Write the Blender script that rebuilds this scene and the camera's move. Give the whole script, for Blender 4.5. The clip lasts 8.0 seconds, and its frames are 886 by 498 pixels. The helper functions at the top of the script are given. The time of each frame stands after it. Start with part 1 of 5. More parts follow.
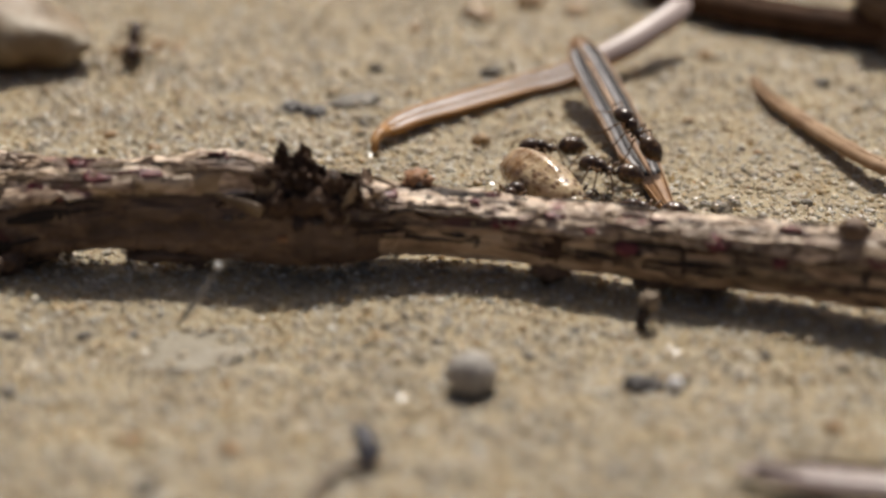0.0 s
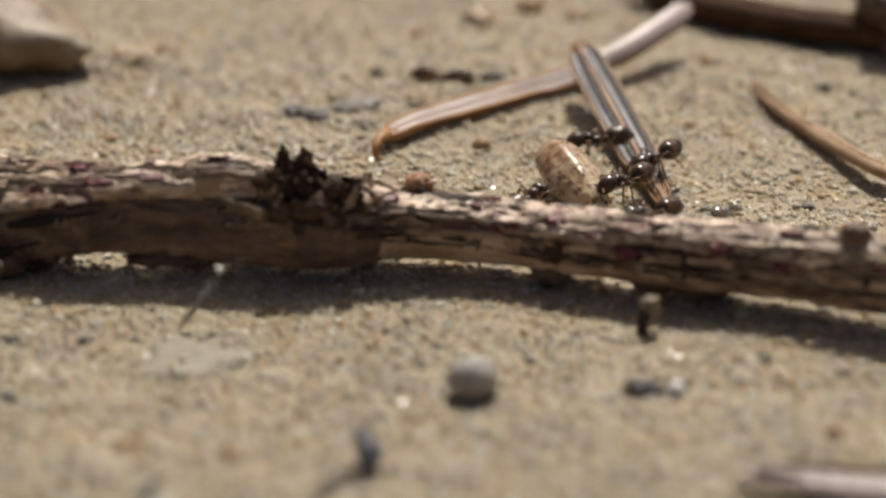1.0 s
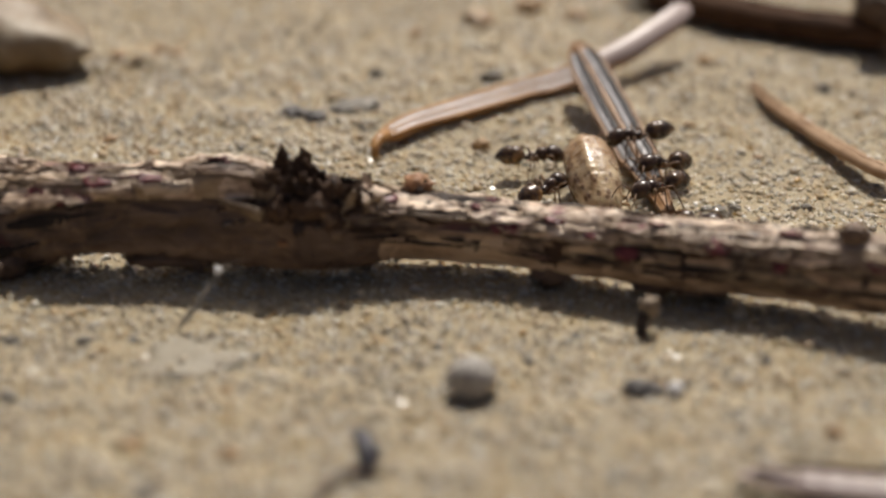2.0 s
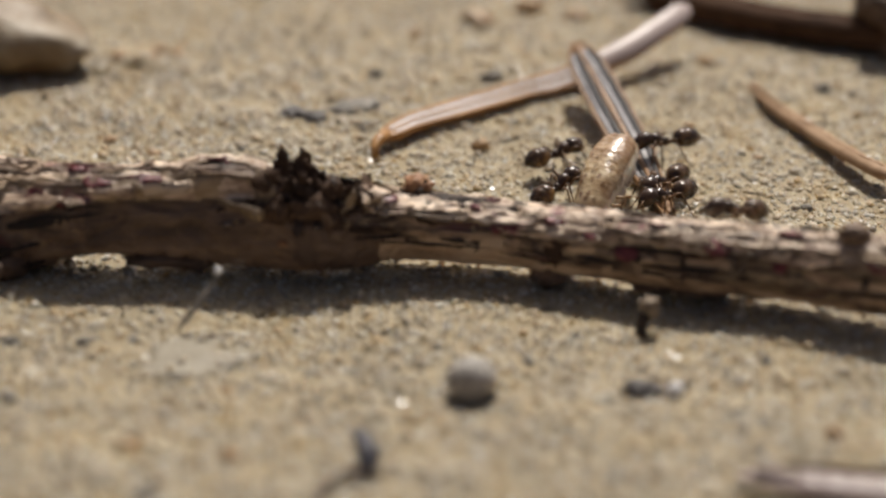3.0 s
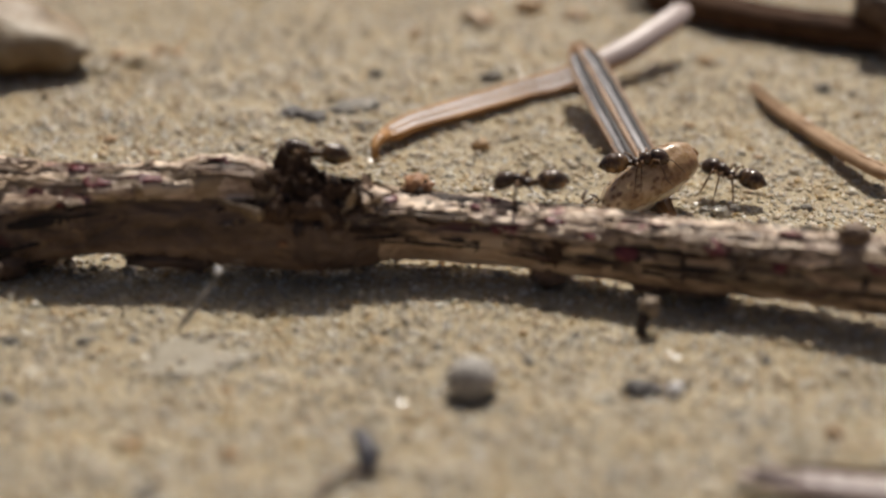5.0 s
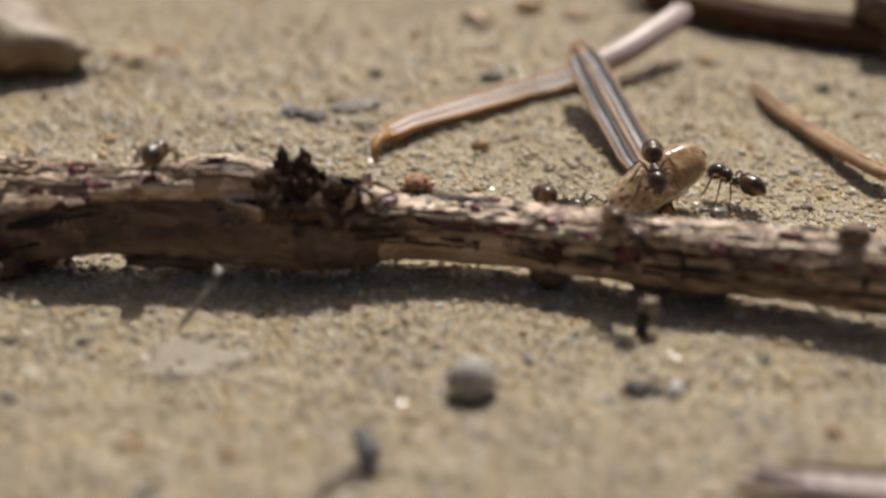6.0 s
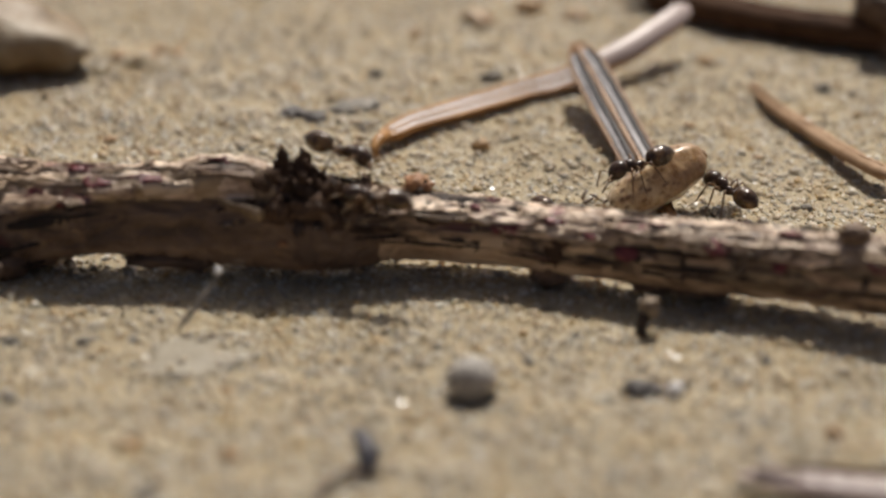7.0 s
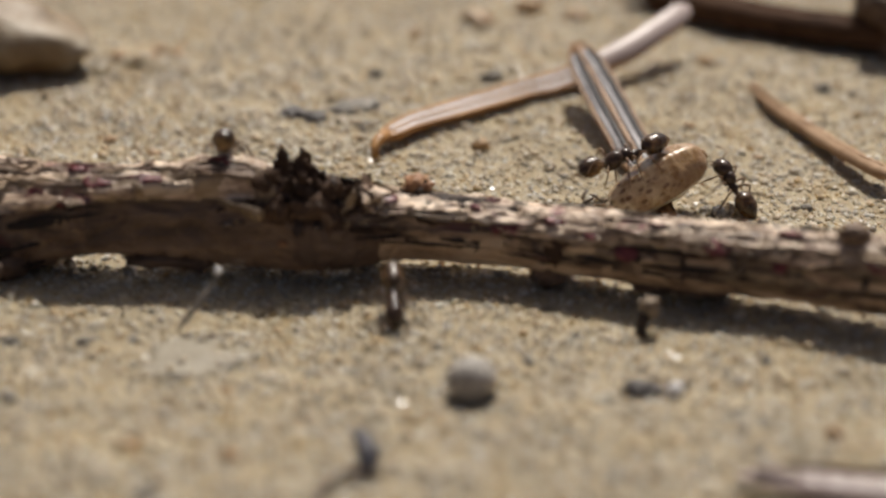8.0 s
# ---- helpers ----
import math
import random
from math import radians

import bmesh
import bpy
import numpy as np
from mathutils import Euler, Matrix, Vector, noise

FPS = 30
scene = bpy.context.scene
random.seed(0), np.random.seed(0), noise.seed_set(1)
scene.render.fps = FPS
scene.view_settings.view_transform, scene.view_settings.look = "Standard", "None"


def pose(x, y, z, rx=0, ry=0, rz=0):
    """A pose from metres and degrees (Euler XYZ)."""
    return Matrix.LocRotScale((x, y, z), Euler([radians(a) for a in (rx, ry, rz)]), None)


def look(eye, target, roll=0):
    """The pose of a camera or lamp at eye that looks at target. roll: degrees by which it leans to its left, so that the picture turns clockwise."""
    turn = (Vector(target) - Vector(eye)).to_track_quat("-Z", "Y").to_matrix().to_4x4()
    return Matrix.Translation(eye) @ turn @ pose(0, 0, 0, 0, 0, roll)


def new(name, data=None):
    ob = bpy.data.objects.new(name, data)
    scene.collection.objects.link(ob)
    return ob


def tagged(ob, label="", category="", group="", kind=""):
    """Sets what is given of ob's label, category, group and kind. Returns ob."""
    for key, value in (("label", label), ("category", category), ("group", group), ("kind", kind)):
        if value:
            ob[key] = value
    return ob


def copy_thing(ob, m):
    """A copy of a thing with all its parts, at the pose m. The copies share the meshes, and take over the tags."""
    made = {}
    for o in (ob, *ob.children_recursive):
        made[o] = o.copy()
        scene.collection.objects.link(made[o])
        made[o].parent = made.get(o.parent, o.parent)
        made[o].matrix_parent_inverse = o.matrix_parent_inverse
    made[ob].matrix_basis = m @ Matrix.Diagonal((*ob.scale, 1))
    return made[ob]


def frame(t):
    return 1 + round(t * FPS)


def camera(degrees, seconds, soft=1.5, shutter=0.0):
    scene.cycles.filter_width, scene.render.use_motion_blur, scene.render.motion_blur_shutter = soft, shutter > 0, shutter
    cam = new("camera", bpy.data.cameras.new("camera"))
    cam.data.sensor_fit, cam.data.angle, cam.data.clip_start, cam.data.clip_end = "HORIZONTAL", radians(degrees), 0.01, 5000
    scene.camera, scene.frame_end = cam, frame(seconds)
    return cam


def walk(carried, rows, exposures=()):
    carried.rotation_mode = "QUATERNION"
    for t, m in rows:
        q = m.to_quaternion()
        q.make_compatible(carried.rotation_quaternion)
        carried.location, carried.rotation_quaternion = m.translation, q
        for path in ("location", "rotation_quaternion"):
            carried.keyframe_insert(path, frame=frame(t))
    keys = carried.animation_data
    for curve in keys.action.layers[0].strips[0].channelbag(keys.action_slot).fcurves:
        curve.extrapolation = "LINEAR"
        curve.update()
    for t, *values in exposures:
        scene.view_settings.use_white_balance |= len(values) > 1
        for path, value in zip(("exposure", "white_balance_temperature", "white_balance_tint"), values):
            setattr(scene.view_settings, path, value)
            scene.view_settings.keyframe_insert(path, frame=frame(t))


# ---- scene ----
# Everything below is laid out in millimetres and scaled on linking.
MM = 0.001

# ---------------------------------------------------------------- camera
cam = camera(22.0, 8.0, soft=2.4, shutter=0.8)
DISTANCE, ELEVATION = 0.1209, radians(27.0)
EYE = Vector((0.0, -DISTANCE * math.cos(ELEVATION), DISTANCE * math.sin(ELEVATION)))
cam.data.dof.use_dof = True
cam.data.dof.focus_distance = 0.1236
cam.data.dof.aperture_fstop = 21.5
cam.data.dof.aperture_blades = 0
UP = Vector((0.0, math.sin(ELEVATION), math.cos(ELEVATION)))


def view(right, down):
    """The camera turned by that many millimetres at the picture's centre."""
    return look(EYE, Vector((right * MM, 0, 0)) - UP * (down * MM))


walk(cam, [(0.0, view(0.0, 0.272)), (0.25, view(-0.03, 0.2)), (0.5, view(-0.05, 0.135)), (1.0, view(-0.05, 0.06)), (1.5, view(-0.01, 0.04)),
           (3.0, view(0, 0)), (8.0, view(0, 0))], exposures=[(0.0, -0.15, 6420, 11), (8.0, -0.15, 6420, 11)])

# ---------------------------------------------------------------- light
SUN_ELEVATION, SUN_TURN = radians(55.0), radians(11.0)
world = bpy.data.worlds.new("sky")
scene.world = world
world.use_nodes = True
nt = world.node_tree
sky = nt.nodes.new("ShaderNodeTexSky")
sky.sky_type = "NISHITA"
sky.sun_disc = False
sky.air_density, sky.dust_density, sky.ozone_density = 0.28, 5.0, 0.15
sky.sun_elevation = SUN_ELEVATION
sky.sun_rotation = SUN_TURN
nt.links.new(sky.outputs["Color"], nt.nodes["Background"].inputs["Color"])
nt.nodes["Background"].inputs["Strength"].default_value = 0.090
sun_data = bpy.data.lights.new("sun", "SUN")
sun_data.energy = 4.4
sun_data.angle = radians(0.53)
sun_data.color = (1.0, 0.94, 0.84)
sun = new("sun", sun_data)
sun.matrix_world = look(
    (math.sin(SUN_TURN) * math.cos(SUN_ELEVATION), math.cos(SUN_TURN) * math.cos(SUN_ELEVATION), math.sin(SUN_ELEVATION)),
    (0, 0, 0))


# ---------------------------------------------------------------- materials
def material(name, colours, scale=1.0, detail=5.0, rough=(0.5, 0.7), bump=0.3, bump_scale=4.0, depth=0.05,
             spread=(0.3, 0.7), coat=0.0, stretch=(1, 1, 1), spots=None, sheen_ior=1.5, translucent=0.0, per_piece=0.0):
    """A mottled surface. scale: cycles a millimetre; depth: relief in millimetres; spots: (colour, scale, threshold)."""
    m = bpy.data.materials.new(name)
    m.use_nodes = True
    t = m.node_tree
    n, l = t.nodes, t.links
    bsdf = n["Principled BSDF"]
    co = n.new("ShaderNodeTexCoord")
    mp = n.new("ShaderNodeMapping")
    mp.inputs["Scale"].default_value = [1000.0 * s for s in stretch]
    l.new(co.outputs["Object"], mp.inputs["Vector"])
    big = n.new("ShaderNodeTexNoise")
    big.inputs["Scale"].default_value = scale
    big.inputs["Detail"].default_value = detail
    big.inputs["Roughness"].default_value = 0.6
    l.new(mp.outputs["Vector"], big.inputs["Vector"])
    ramp = n.new("ShaderNodeValToRGB")
    els = ramp.color_ramp.elements
    els[0].position, els[1].position = spread
    els[0].color, els[1].color = (*colours[0], 1), (*colours[-1], 1)
    for i, c in enumerate(colours[1:-1]):
        e = els.new(spread[0] + (spread[1] - spread[0]) * (i + 1) / (len(colours) - 1))
        e.color = (*c, 1)
    l.new(big.outputs["Fac"], ramp.inputs["Fac"])
    colour = ramp.outputs["Color"]
    if spots:
        sp = n.new("ShaderNodeTexNoise")
        sp.inputs["Scale"].default_value = spots[1]
        sp.inputs["Detail"].default_value = 2.0
        l.new(mp.outputs["Vector"], sp.inputs["Vector"])
        edge = n.new("ShaderNodeMapRange")
        edge.inputs["From Min"].default_value = spots[2]
        edge.inputs["From Max"].default_value = spots[2] + 0.07
        l.new(sp.outputs["Fac"], edge.inputs["Value"])
        mix = n.new("ShaderNodeMix")
        mix.data_type = "RGBA"
        l.new(edge.outputs["Result"], mix.inputs["Factor"])
        l.new(colour, mix.inputs["A"])
        mix.inputs["B"].default_value = (*spots[0], 1)
        colour = mix.outputs["Result"]
    if per_piece:
        info = n.new("ShaderNodeObjectInfo")
        rng = n.new("ShaderNodeMapRange")
        rng.inputs["To Min"].default_value = 1 - per_piece
        rng.inputs["To Max"].default_value = 1 + per_piece
        l.new(info.outputs["Random"], rng.inputs["Value"])
        hsv = n.new("ShaderNodeHueSaturation")
        l.new(rng.outputs["Result"], hsv.inputs["Value"])
        l.new(colour, hsv.inputs["Color"])
        colour = hsv.outputs["Color"]
    l.new(colour, bsdf.inputs["Base Color"])
    fine = n.new("ShaderNodeTexNoise")
    fine.inputs["Scale"].default_value = bump_scale
    fine.inputs["Detail"].default_value = 4.0
    l.new(mp.outputs["Vector"], fine.inputs["Vector"])
    rr = n.new("ShaderNodeMapRange")
    rr.inputs["To Min"].default_value, rr.inputs["To Max"].default_value = rough
    l.new(fine.outputs["Fac"], rr.inputs["Value"])
    l.new(rr.outputs["Result"], bsdf.inputs["Roughness"])
    if bump:
        bp = n.new("ShaderNodeBump")
        bp.inputs["Strength"].default_value = bump
        bp.inputs["Distance"].default_value = depth * MM
        l.new(fine.outputs["Fac"], bp.inputs["Height"])
        l.new(bp.outputs["Normal"], bsdf.inputs["Normal"])
    bsdf.inputs["IOR"].default_value = sheen_ior
    bsdf.inputs["Coat Weight"].default_value = coat
    bsdf.inputs["Coat Roughness"].default_value = 0.12
    if translucent:
        bsdf.inputs["Subsurface Weight"].default_value = translucent
        bsdf.inputs["Subsurface Radius"].default_value = (0.0006, 0.00048, 0.00033)
        bsdf.inputs["Subsurface Scale"].default_value = 1.0
    return m


def grain_material():
    """Loose sand: each grain has its own mineral colour and gloss."""
    m = bpy.data.materials.new("sand_grain")
    m.use_nodes = True
    n, l = m.node_tree.nodes, m.node_tree.links
    bsdf = n["Principled BSDF"]
    geo = n.new("ShaderNodeNewGeometry")
    ramp = n.new("ShaderNodeValToRGB")
    ramp.color_ramp.interpolation = "CONSTANT"
    stops = ((0.0, (0.44, 0.37, 0.262)), (0.2, (0.485, 0.42, 0.312)), (0.38, (0.415, 0.34, 0.225)), (0.54, (0.525, 0.467, 0.362)),
             (0.70, (0.385, 0.31, 0.197)), (0.79, (0.42, 0.305, 0.15)), (0.88, (0.37, 0.335, 0.27)), (0.92, (0.60, 0.555, 0.46)),
             (0.986, (0.24, 0.20, 0.15)), (0.997, (0.08, 0.07, 0.06)))
    els = ramp.color_ramp.elements
    els[0].position, els[0].color = stops[0][0], (*stops[0][1], 1)
    els[1].position, els[1].color = stops[1][0], (*stops[1][1], 1)
    for p, c in stops[2:]:
        els.new(p).color = (*c, 1)
    l.new(geo.outputs["Random Per Island"], ramp.inputs["Fac"])
    co = n.new("ShaderNodeTexCoord")
    patch = n.new("ShaderNodeTexNoise")
    patch.inputs["Scale"].default_value = 160.0
    patch.inputs["Detail"].default_value = 4.0
    l.new(co.outputs["Object"], patch.inputs["Vector"])
    rng = n.new("ShaderNodeMapRange")
    rng.inputs["From Min"].default_value, rng.inputs["From Max"].default_value = 0.3, 0.7
    rng.inputs["To Min"].default_value, rng.inputs["To Max"].default_value = 0.60, 0.88
    l.new(patch.outputs["Fac"], rng.inputs["Value"])
    hsv = n.new("ShaderNodeHueSaturation")
    l.new(rng.outputs["Result"], hsv.inputs["Value"])
    l.new(ramp.outputs["Color"], hsv.inputs["Color"])
    # drifts of ochre and of grey grains, a few millimetres across
    drift = n.new("ShaderNodeTexNoise")
    drift.inputs["Scale"].default_value = 330.0
    drift.inputs["Detail"].default_value = 3.0
    l.new(co.outputs["Object"], drift.inputs["Vector"])
    tint = n.new("ShaderNodeValToRGB")
    te = tint.color_ramp.elements
    te[0].position, te[0].color = 0.34, (0.92, 0.91, 0.91, 1)
    te[1].position, te[1].color = 0.68, (1.10, 0.985, 0.76, 1)
    te.new(0.5).color = (1.0, 1.0, 1.0, 1)
    l.new(drift.outputs["Fac"], tint.inputs["Fac"])
    tinted = n.new("ShaderNodeMix")
    tinted.data_type, tinted.blend_type = "RGBA", "MULTIPLY"
    tinted.inputs["Factor"].default_value = 1.0
    l.new(hsv.outputs["Color"], tinted.inputs["A"])
    l.new(tint.outputs["Color"], tinted.inputs["B"])
    l.new(tinted.outputs["Result"], bsdf.inputs["Base Color"])
    gloss = n.new("ShaderNodeMath")
    gloss.operation = "MULTIPLY"
    gloss.inputs[1].default_value = 37.0
    l.new(geo.outputs["Random Per Island"], gloss.inputs[0])
    frac = n.new("ShaderNodeMath")
    frac.operation = "FRACT"
    l.new(gloss.outputs[0], frac.inputs[0])
    rr = n.new("ShaderNodeMapRange")
    rr.inputs["From Min"].default_value, rr.inputs["From Max"].default_value = 0.0, 0.42
    rr.inputs["To Min"].default_value, rr.inputs["To Max"].default_value = 0.08, 0.5
    l.new(frac.outputs[0], rr.inputs["Value"])
    l.new(rr.outputs["Result"], bsdf.inputs["Roughness"])
    bsdf.inputs["IOR"].default_value = 1.6
    bsdf.inputs["Subsurface Weight"].default_value = 0.85
    bsdf.inputs["Subsurface Radius"].default_value = (1.0, 0.8, 0.55)
    bsdf.inputs["Subsurface Scale"].default_value = 0.42 * MM
    return m


GRAIN = grain_material()
SAND = material("sand_bed", [(0.21, 0.155, 0.085), (0.31, 0.25, 0.15), (0.38, 0.32, 0.22)], scale=0.9, detail=8, rough=(0.6, 0.95),
                bump=0.6, bump_scale=5.0, depth=0.15, translucent=0.3)
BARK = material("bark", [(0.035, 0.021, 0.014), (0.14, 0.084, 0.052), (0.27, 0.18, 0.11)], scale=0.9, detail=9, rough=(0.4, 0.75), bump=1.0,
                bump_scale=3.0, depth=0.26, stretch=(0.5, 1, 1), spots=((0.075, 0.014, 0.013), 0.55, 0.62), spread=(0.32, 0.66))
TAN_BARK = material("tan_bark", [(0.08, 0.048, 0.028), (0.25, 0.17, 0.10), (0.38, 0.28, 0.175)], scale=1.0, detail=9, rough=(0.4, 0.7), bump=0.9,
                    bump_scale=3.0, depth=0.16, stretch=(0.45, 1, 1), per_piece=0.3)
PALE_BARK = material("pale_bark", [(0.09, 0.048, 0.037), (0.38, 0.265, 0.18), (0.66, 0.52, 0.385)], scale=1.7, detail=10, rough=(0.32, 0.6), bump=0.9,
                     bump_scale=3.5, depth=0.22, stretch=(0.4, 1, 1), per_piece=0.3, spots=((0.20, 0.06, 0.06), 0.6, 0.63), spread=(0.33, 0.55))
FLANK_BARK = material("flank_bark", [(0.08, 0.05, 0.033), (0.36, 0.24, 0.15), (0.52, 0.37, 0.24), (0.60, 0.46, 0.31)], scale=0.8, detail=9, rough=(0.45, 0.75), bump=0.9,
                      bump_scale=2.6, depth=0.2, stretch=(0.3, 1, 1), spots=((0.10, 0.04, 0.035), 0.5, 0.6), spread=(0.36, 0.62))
TORN_BARK = material("torn_bark", [(0.022, 0.013, 0.009), (0.065, 0.038, 0.024), (0.13, 0.08, 0.05)], scale=1.2, detail=8, sheen_ior=1.3, rough=(0.75, 0.95), bump=0.9,
                     bump_scale=2.5, depth=0.2, stretch=(0.6, 1, 0.6))
DARK_BARK = material("dark_bark", [(0.008, 0.005, 0.004), (0.03, 0.018, 0.012), (0.075, 0.046, 0.03)], scale=1.5, detail=8, rough=(0.65, 0.92), bump=0.9,
                     bump_scale=3.0, depth=0.2, per_piece=0.3, stretch=(0.4, 1, 1))
SCAR = material("red_scar", [(0.030, 0.006, 0.008), (0.12, 0.018, 0.022), (0.23, 0.055, 0.05)], scale=2.0, rough=(0.35, 0.6), bump=0.6, bump_scale=5, depth=0.06)
RESIN = material("resin", [(0.05, 0.03, 0.02), (0.12, 0.08, 0.055)], scale=1.5, rough=(0.05, 0.15), bump=0.4, bump_scale=4, depth=0.06, coat=0.6)
ORANGE_WOOD = material("orange_wood", [(0.20, 0.09, 0.04), (0.45, 0.24, 0.12)], scale=1.6, rough=(0.4, 0.7), bump=0.7, bump_scale=4, depth=0.08)
CHITIN = material("chitin", [(0.018, 0.010, 0.006), (0.048, 0.026, 0.015), (0.10, 0.052, 0.025)], scale=1.2, rough=(0.16, 0.34), bump=0.35,
                  bump_scale=12, depth=0.03, coat=0.1, sheen_ior=1.45, translucent=0.1)
GASTER = material("gaster_chitin", [(0.024, 0.013, 0.006), (0.075, 0.039, 0.016), (0.33, 0.19, 0.07)], scale=0.9, detail=2, rough=(0.18, 0.34), bump=0.3,
                  bump_scale=12, depth=0.03, coat=0.15, spread=(0.34, 0.7), sheen_ior=1.48, translucent=0.25)
LIMB = material("limb_chitin", [(0.07, 0.034, 0.014), (0.22, 0.12, 0.05)], scale=1.5, rough=(0.3, 0.45), bump=0.1, bump_scale=14, depth=0.01)
def grub_material():
    """Translucent skin: brown rings along x, dark flecks on the fore half, cream underneath."""
    m = bpy.data.materials.new("grub_skin")
    m.use_nodes = True
    n, l = m.node_tree.nodes, m.node_tree.links
    bsdf = n["Principled BSDF"]
    co = n.new("ShaderNodeTexCoord")
    mp = n.new("ShaderNodeMapping")
    mp.inputs["Scale"].default_value = (1000, 1000, 1000)
    l.new(co.outputs["Object"], mp.inputs["Vector"])
    xyz = n.new("ShaderNodeSeparateXYZ")
    l.new(mp.outputs["Vector"], xyz.inputs["Vector"])

    def sloped(value, low, high, a=0.0, b=1.0):
        r = n.new("ShaderNodeMapRange")
        for key, v in (("From Min", low), ("From Max", high), ("To Min", a), ("To Max", b)):
            r.inputs[key].default_value = v
        l.new(value, r.inputs["Value"])
        return r.outputs["Result"]

    def times(a, b):
        k = n.new("ShaderNodeMath")
        k.operation = "MULTIPLY"
        l.new(a, k.inputs[0])
        l.new(b, k.inputs[1])
        return k.outputs[0]

    def mixed(factor, a, colour):
        k = n.new("ShaderNodeMix")
        k.data_type = "RGBA"
        l.new(factor, k.inputs["Factor"])
        l.new(a, k.inputs["A"])
        k.inputs["B"].default_value = (*colour, 1)
        return k.outputs["Result"]

    def mottle(scale, detail, stretch=(1, 1, 1)):
        q = n.new("ShaderNodeMapping")
        q.inputs["Scale"].default_value = stretch
        l.new(mp.outputs["Vector"], q.inputs["Vector"])
        t = n.new("ShaderNodeTexNoise")
        t.inputs["Scale"].default_value, t.inputs["Detail"].default_value = scale, detail
        l.new(q.outputs["Vector"], t.inputs["Vector"])
        return t.outputs["Fac"]

    ramp = n.new("ShaderNodeValToRGB")
    els = ramp.color_ramp.elements
    els[0].position, els[0].color = 0.32, (0.25, 0.14, 0.052, 1)
    els[1].position, els[1].color = 0.68, (0.48, 0.335, 0.185, 1)
    fine = mottle(1.6, 6)
    l.new(fine, ramp.inputs["Fac"])
    colour = ramp.outputs["Color"]
    # brown cross lines where one ring meets the next
    ring = n.new("ShaderNodeMath")
    ring.operation = "PINGPONG"
    ring.inputs[1].default_value = 0.19
    l.new(xyz.outputs["X"], ring.inputs[0])
    lines = times(sloped(ring.outputs[0], 0.08, 0.0), sloped(xyz.outputs["X"], -0.9, 0.3, 0.0, 0.17))
    colour = mixed(lines, colour, (0.17, 0.085, 0.035))
    # flanks darker brown, flecked on the fore half
    flank = times(sloped(xyz.outputs["Z"], 0.85, 0.4), sloped(mottle(1.3, 3), 0.35, 0.65, 0.25, 0.75))
    colour = mixed(flank, colour, (0.21, 0.105, 0.042))
    fore = sloped(xyz.outputs["X"], 0.6, -0.6)
    colour = mixed(times(fore, sloped(mottle(0.8, 3), 0.35, 0.65, 0.2, 0.8)), colour, (0.66, 0.55, 0.365))
    dots = n.new("ShaderNodeTexVoronoi")
    dots.inputs["Scale"].default_value = 2.9
    drawn = n.new("ShaderNodeMapping")
    drawn.inputs["Scale"].default_value = (0.6, 1, 1)
    l.new(mp.outputs["Vector"], drawn.inputs["Vector"])
    l.new(drawn.outputs["Vector"], dots.inputs["Vector"])
    flecks = times(sloped(dots.outputs["Distance"], 0.5, 0.26), sloped(mottle(1.2, 3), 0.3, 0.5))
    colour = mixed(times(flecks, sloped(xyz.outputs["X"], 1.6, 0.2, 0.0, 0.82)), colour, (0.13, 0.06, 0.025))
    # cream belly
    uneven = n.new("ShaderNodeMath")
    uneven.operation = "ADD"
    l.new(xyz.outputs["Z"], uneven.inputs[0])
    l.new(sloped(mottle(1.1, 4), 0.3, 0.7, -0.35, 0.35), uneven.inputs[1])
    colour = mixed(sloped(uneven.outputs[0], -0.22, -0.52), colour, (0.78, 0.71, 0.57))
    l.new(colour, bsdf.inputs["Base Color"])
    l.new(sloped(fine, 0.3, 0.7, 0.2, 0.4), bsdf.inputs["Roughness"])
    bp = n.new("ShaderNodeBump")
    bp.inputs["Strength"].default_value, bp.inputs["Distance"].default_value = 0.7, 0.11 * MM
    l.new(mottle(2.6, 5), bp.inputs["Height"])
    l.new(bp.outputs["Normal"], bsdf.inputs["Normal"])
    bsdf.inputs["Coat Weight"].default_value, bsdf.inputs["Coat Roughness"].default_value = 0.45, 0.16
    bsdf.inputs["Subsurface Weight"].default_value = 0.6
    bsdf.inputs["Subsurface Radius"].default_value = (0.0006, 0.00045, 0.0003)
    bsdf.inputs["Subsurface Scale"].default_value = 1.1
    return m


GRUB_SKIN = grub_material()
EYE_SKIN = material("eye_skin", [(0.03, 0.018, 0.012), (0.10, 0.06, 0.04)], scale=2.0, rough=(0.15, 0.3), bump=0.1, bump_scale=8, depth=0.02)
GRUB_LEG = material("grub_leg", [(0.30, 0.18, 0.08), (0.46, 0.32, 0.18)], scale=1.5, rough=(0.3, 0.5), bump=0.2, bump_scale=8, depth=0.02)
GRUB_BELLY = material("grub_belly", [(0.50, 0.42, 0.32), (0.70, 0.63, 0.52)], scale=1.2, rough=(0.2, 0.4), bump=0.3, bump_scale=5, depth=0.04, coat=0.3,
                      translucent=0.3)
NEEDLE_RIB = material("needle_rib", [(0.13, 0.06, 0.022), (0.26, 0.135, 0.052), (0.36, 0.21, 0.095)], scale=0.7, detail=6, rough=(0.35, 0.55), bump=0.5,
                      bump_scale=5, depth=0.04, stretch=(0.25, 1, 1))
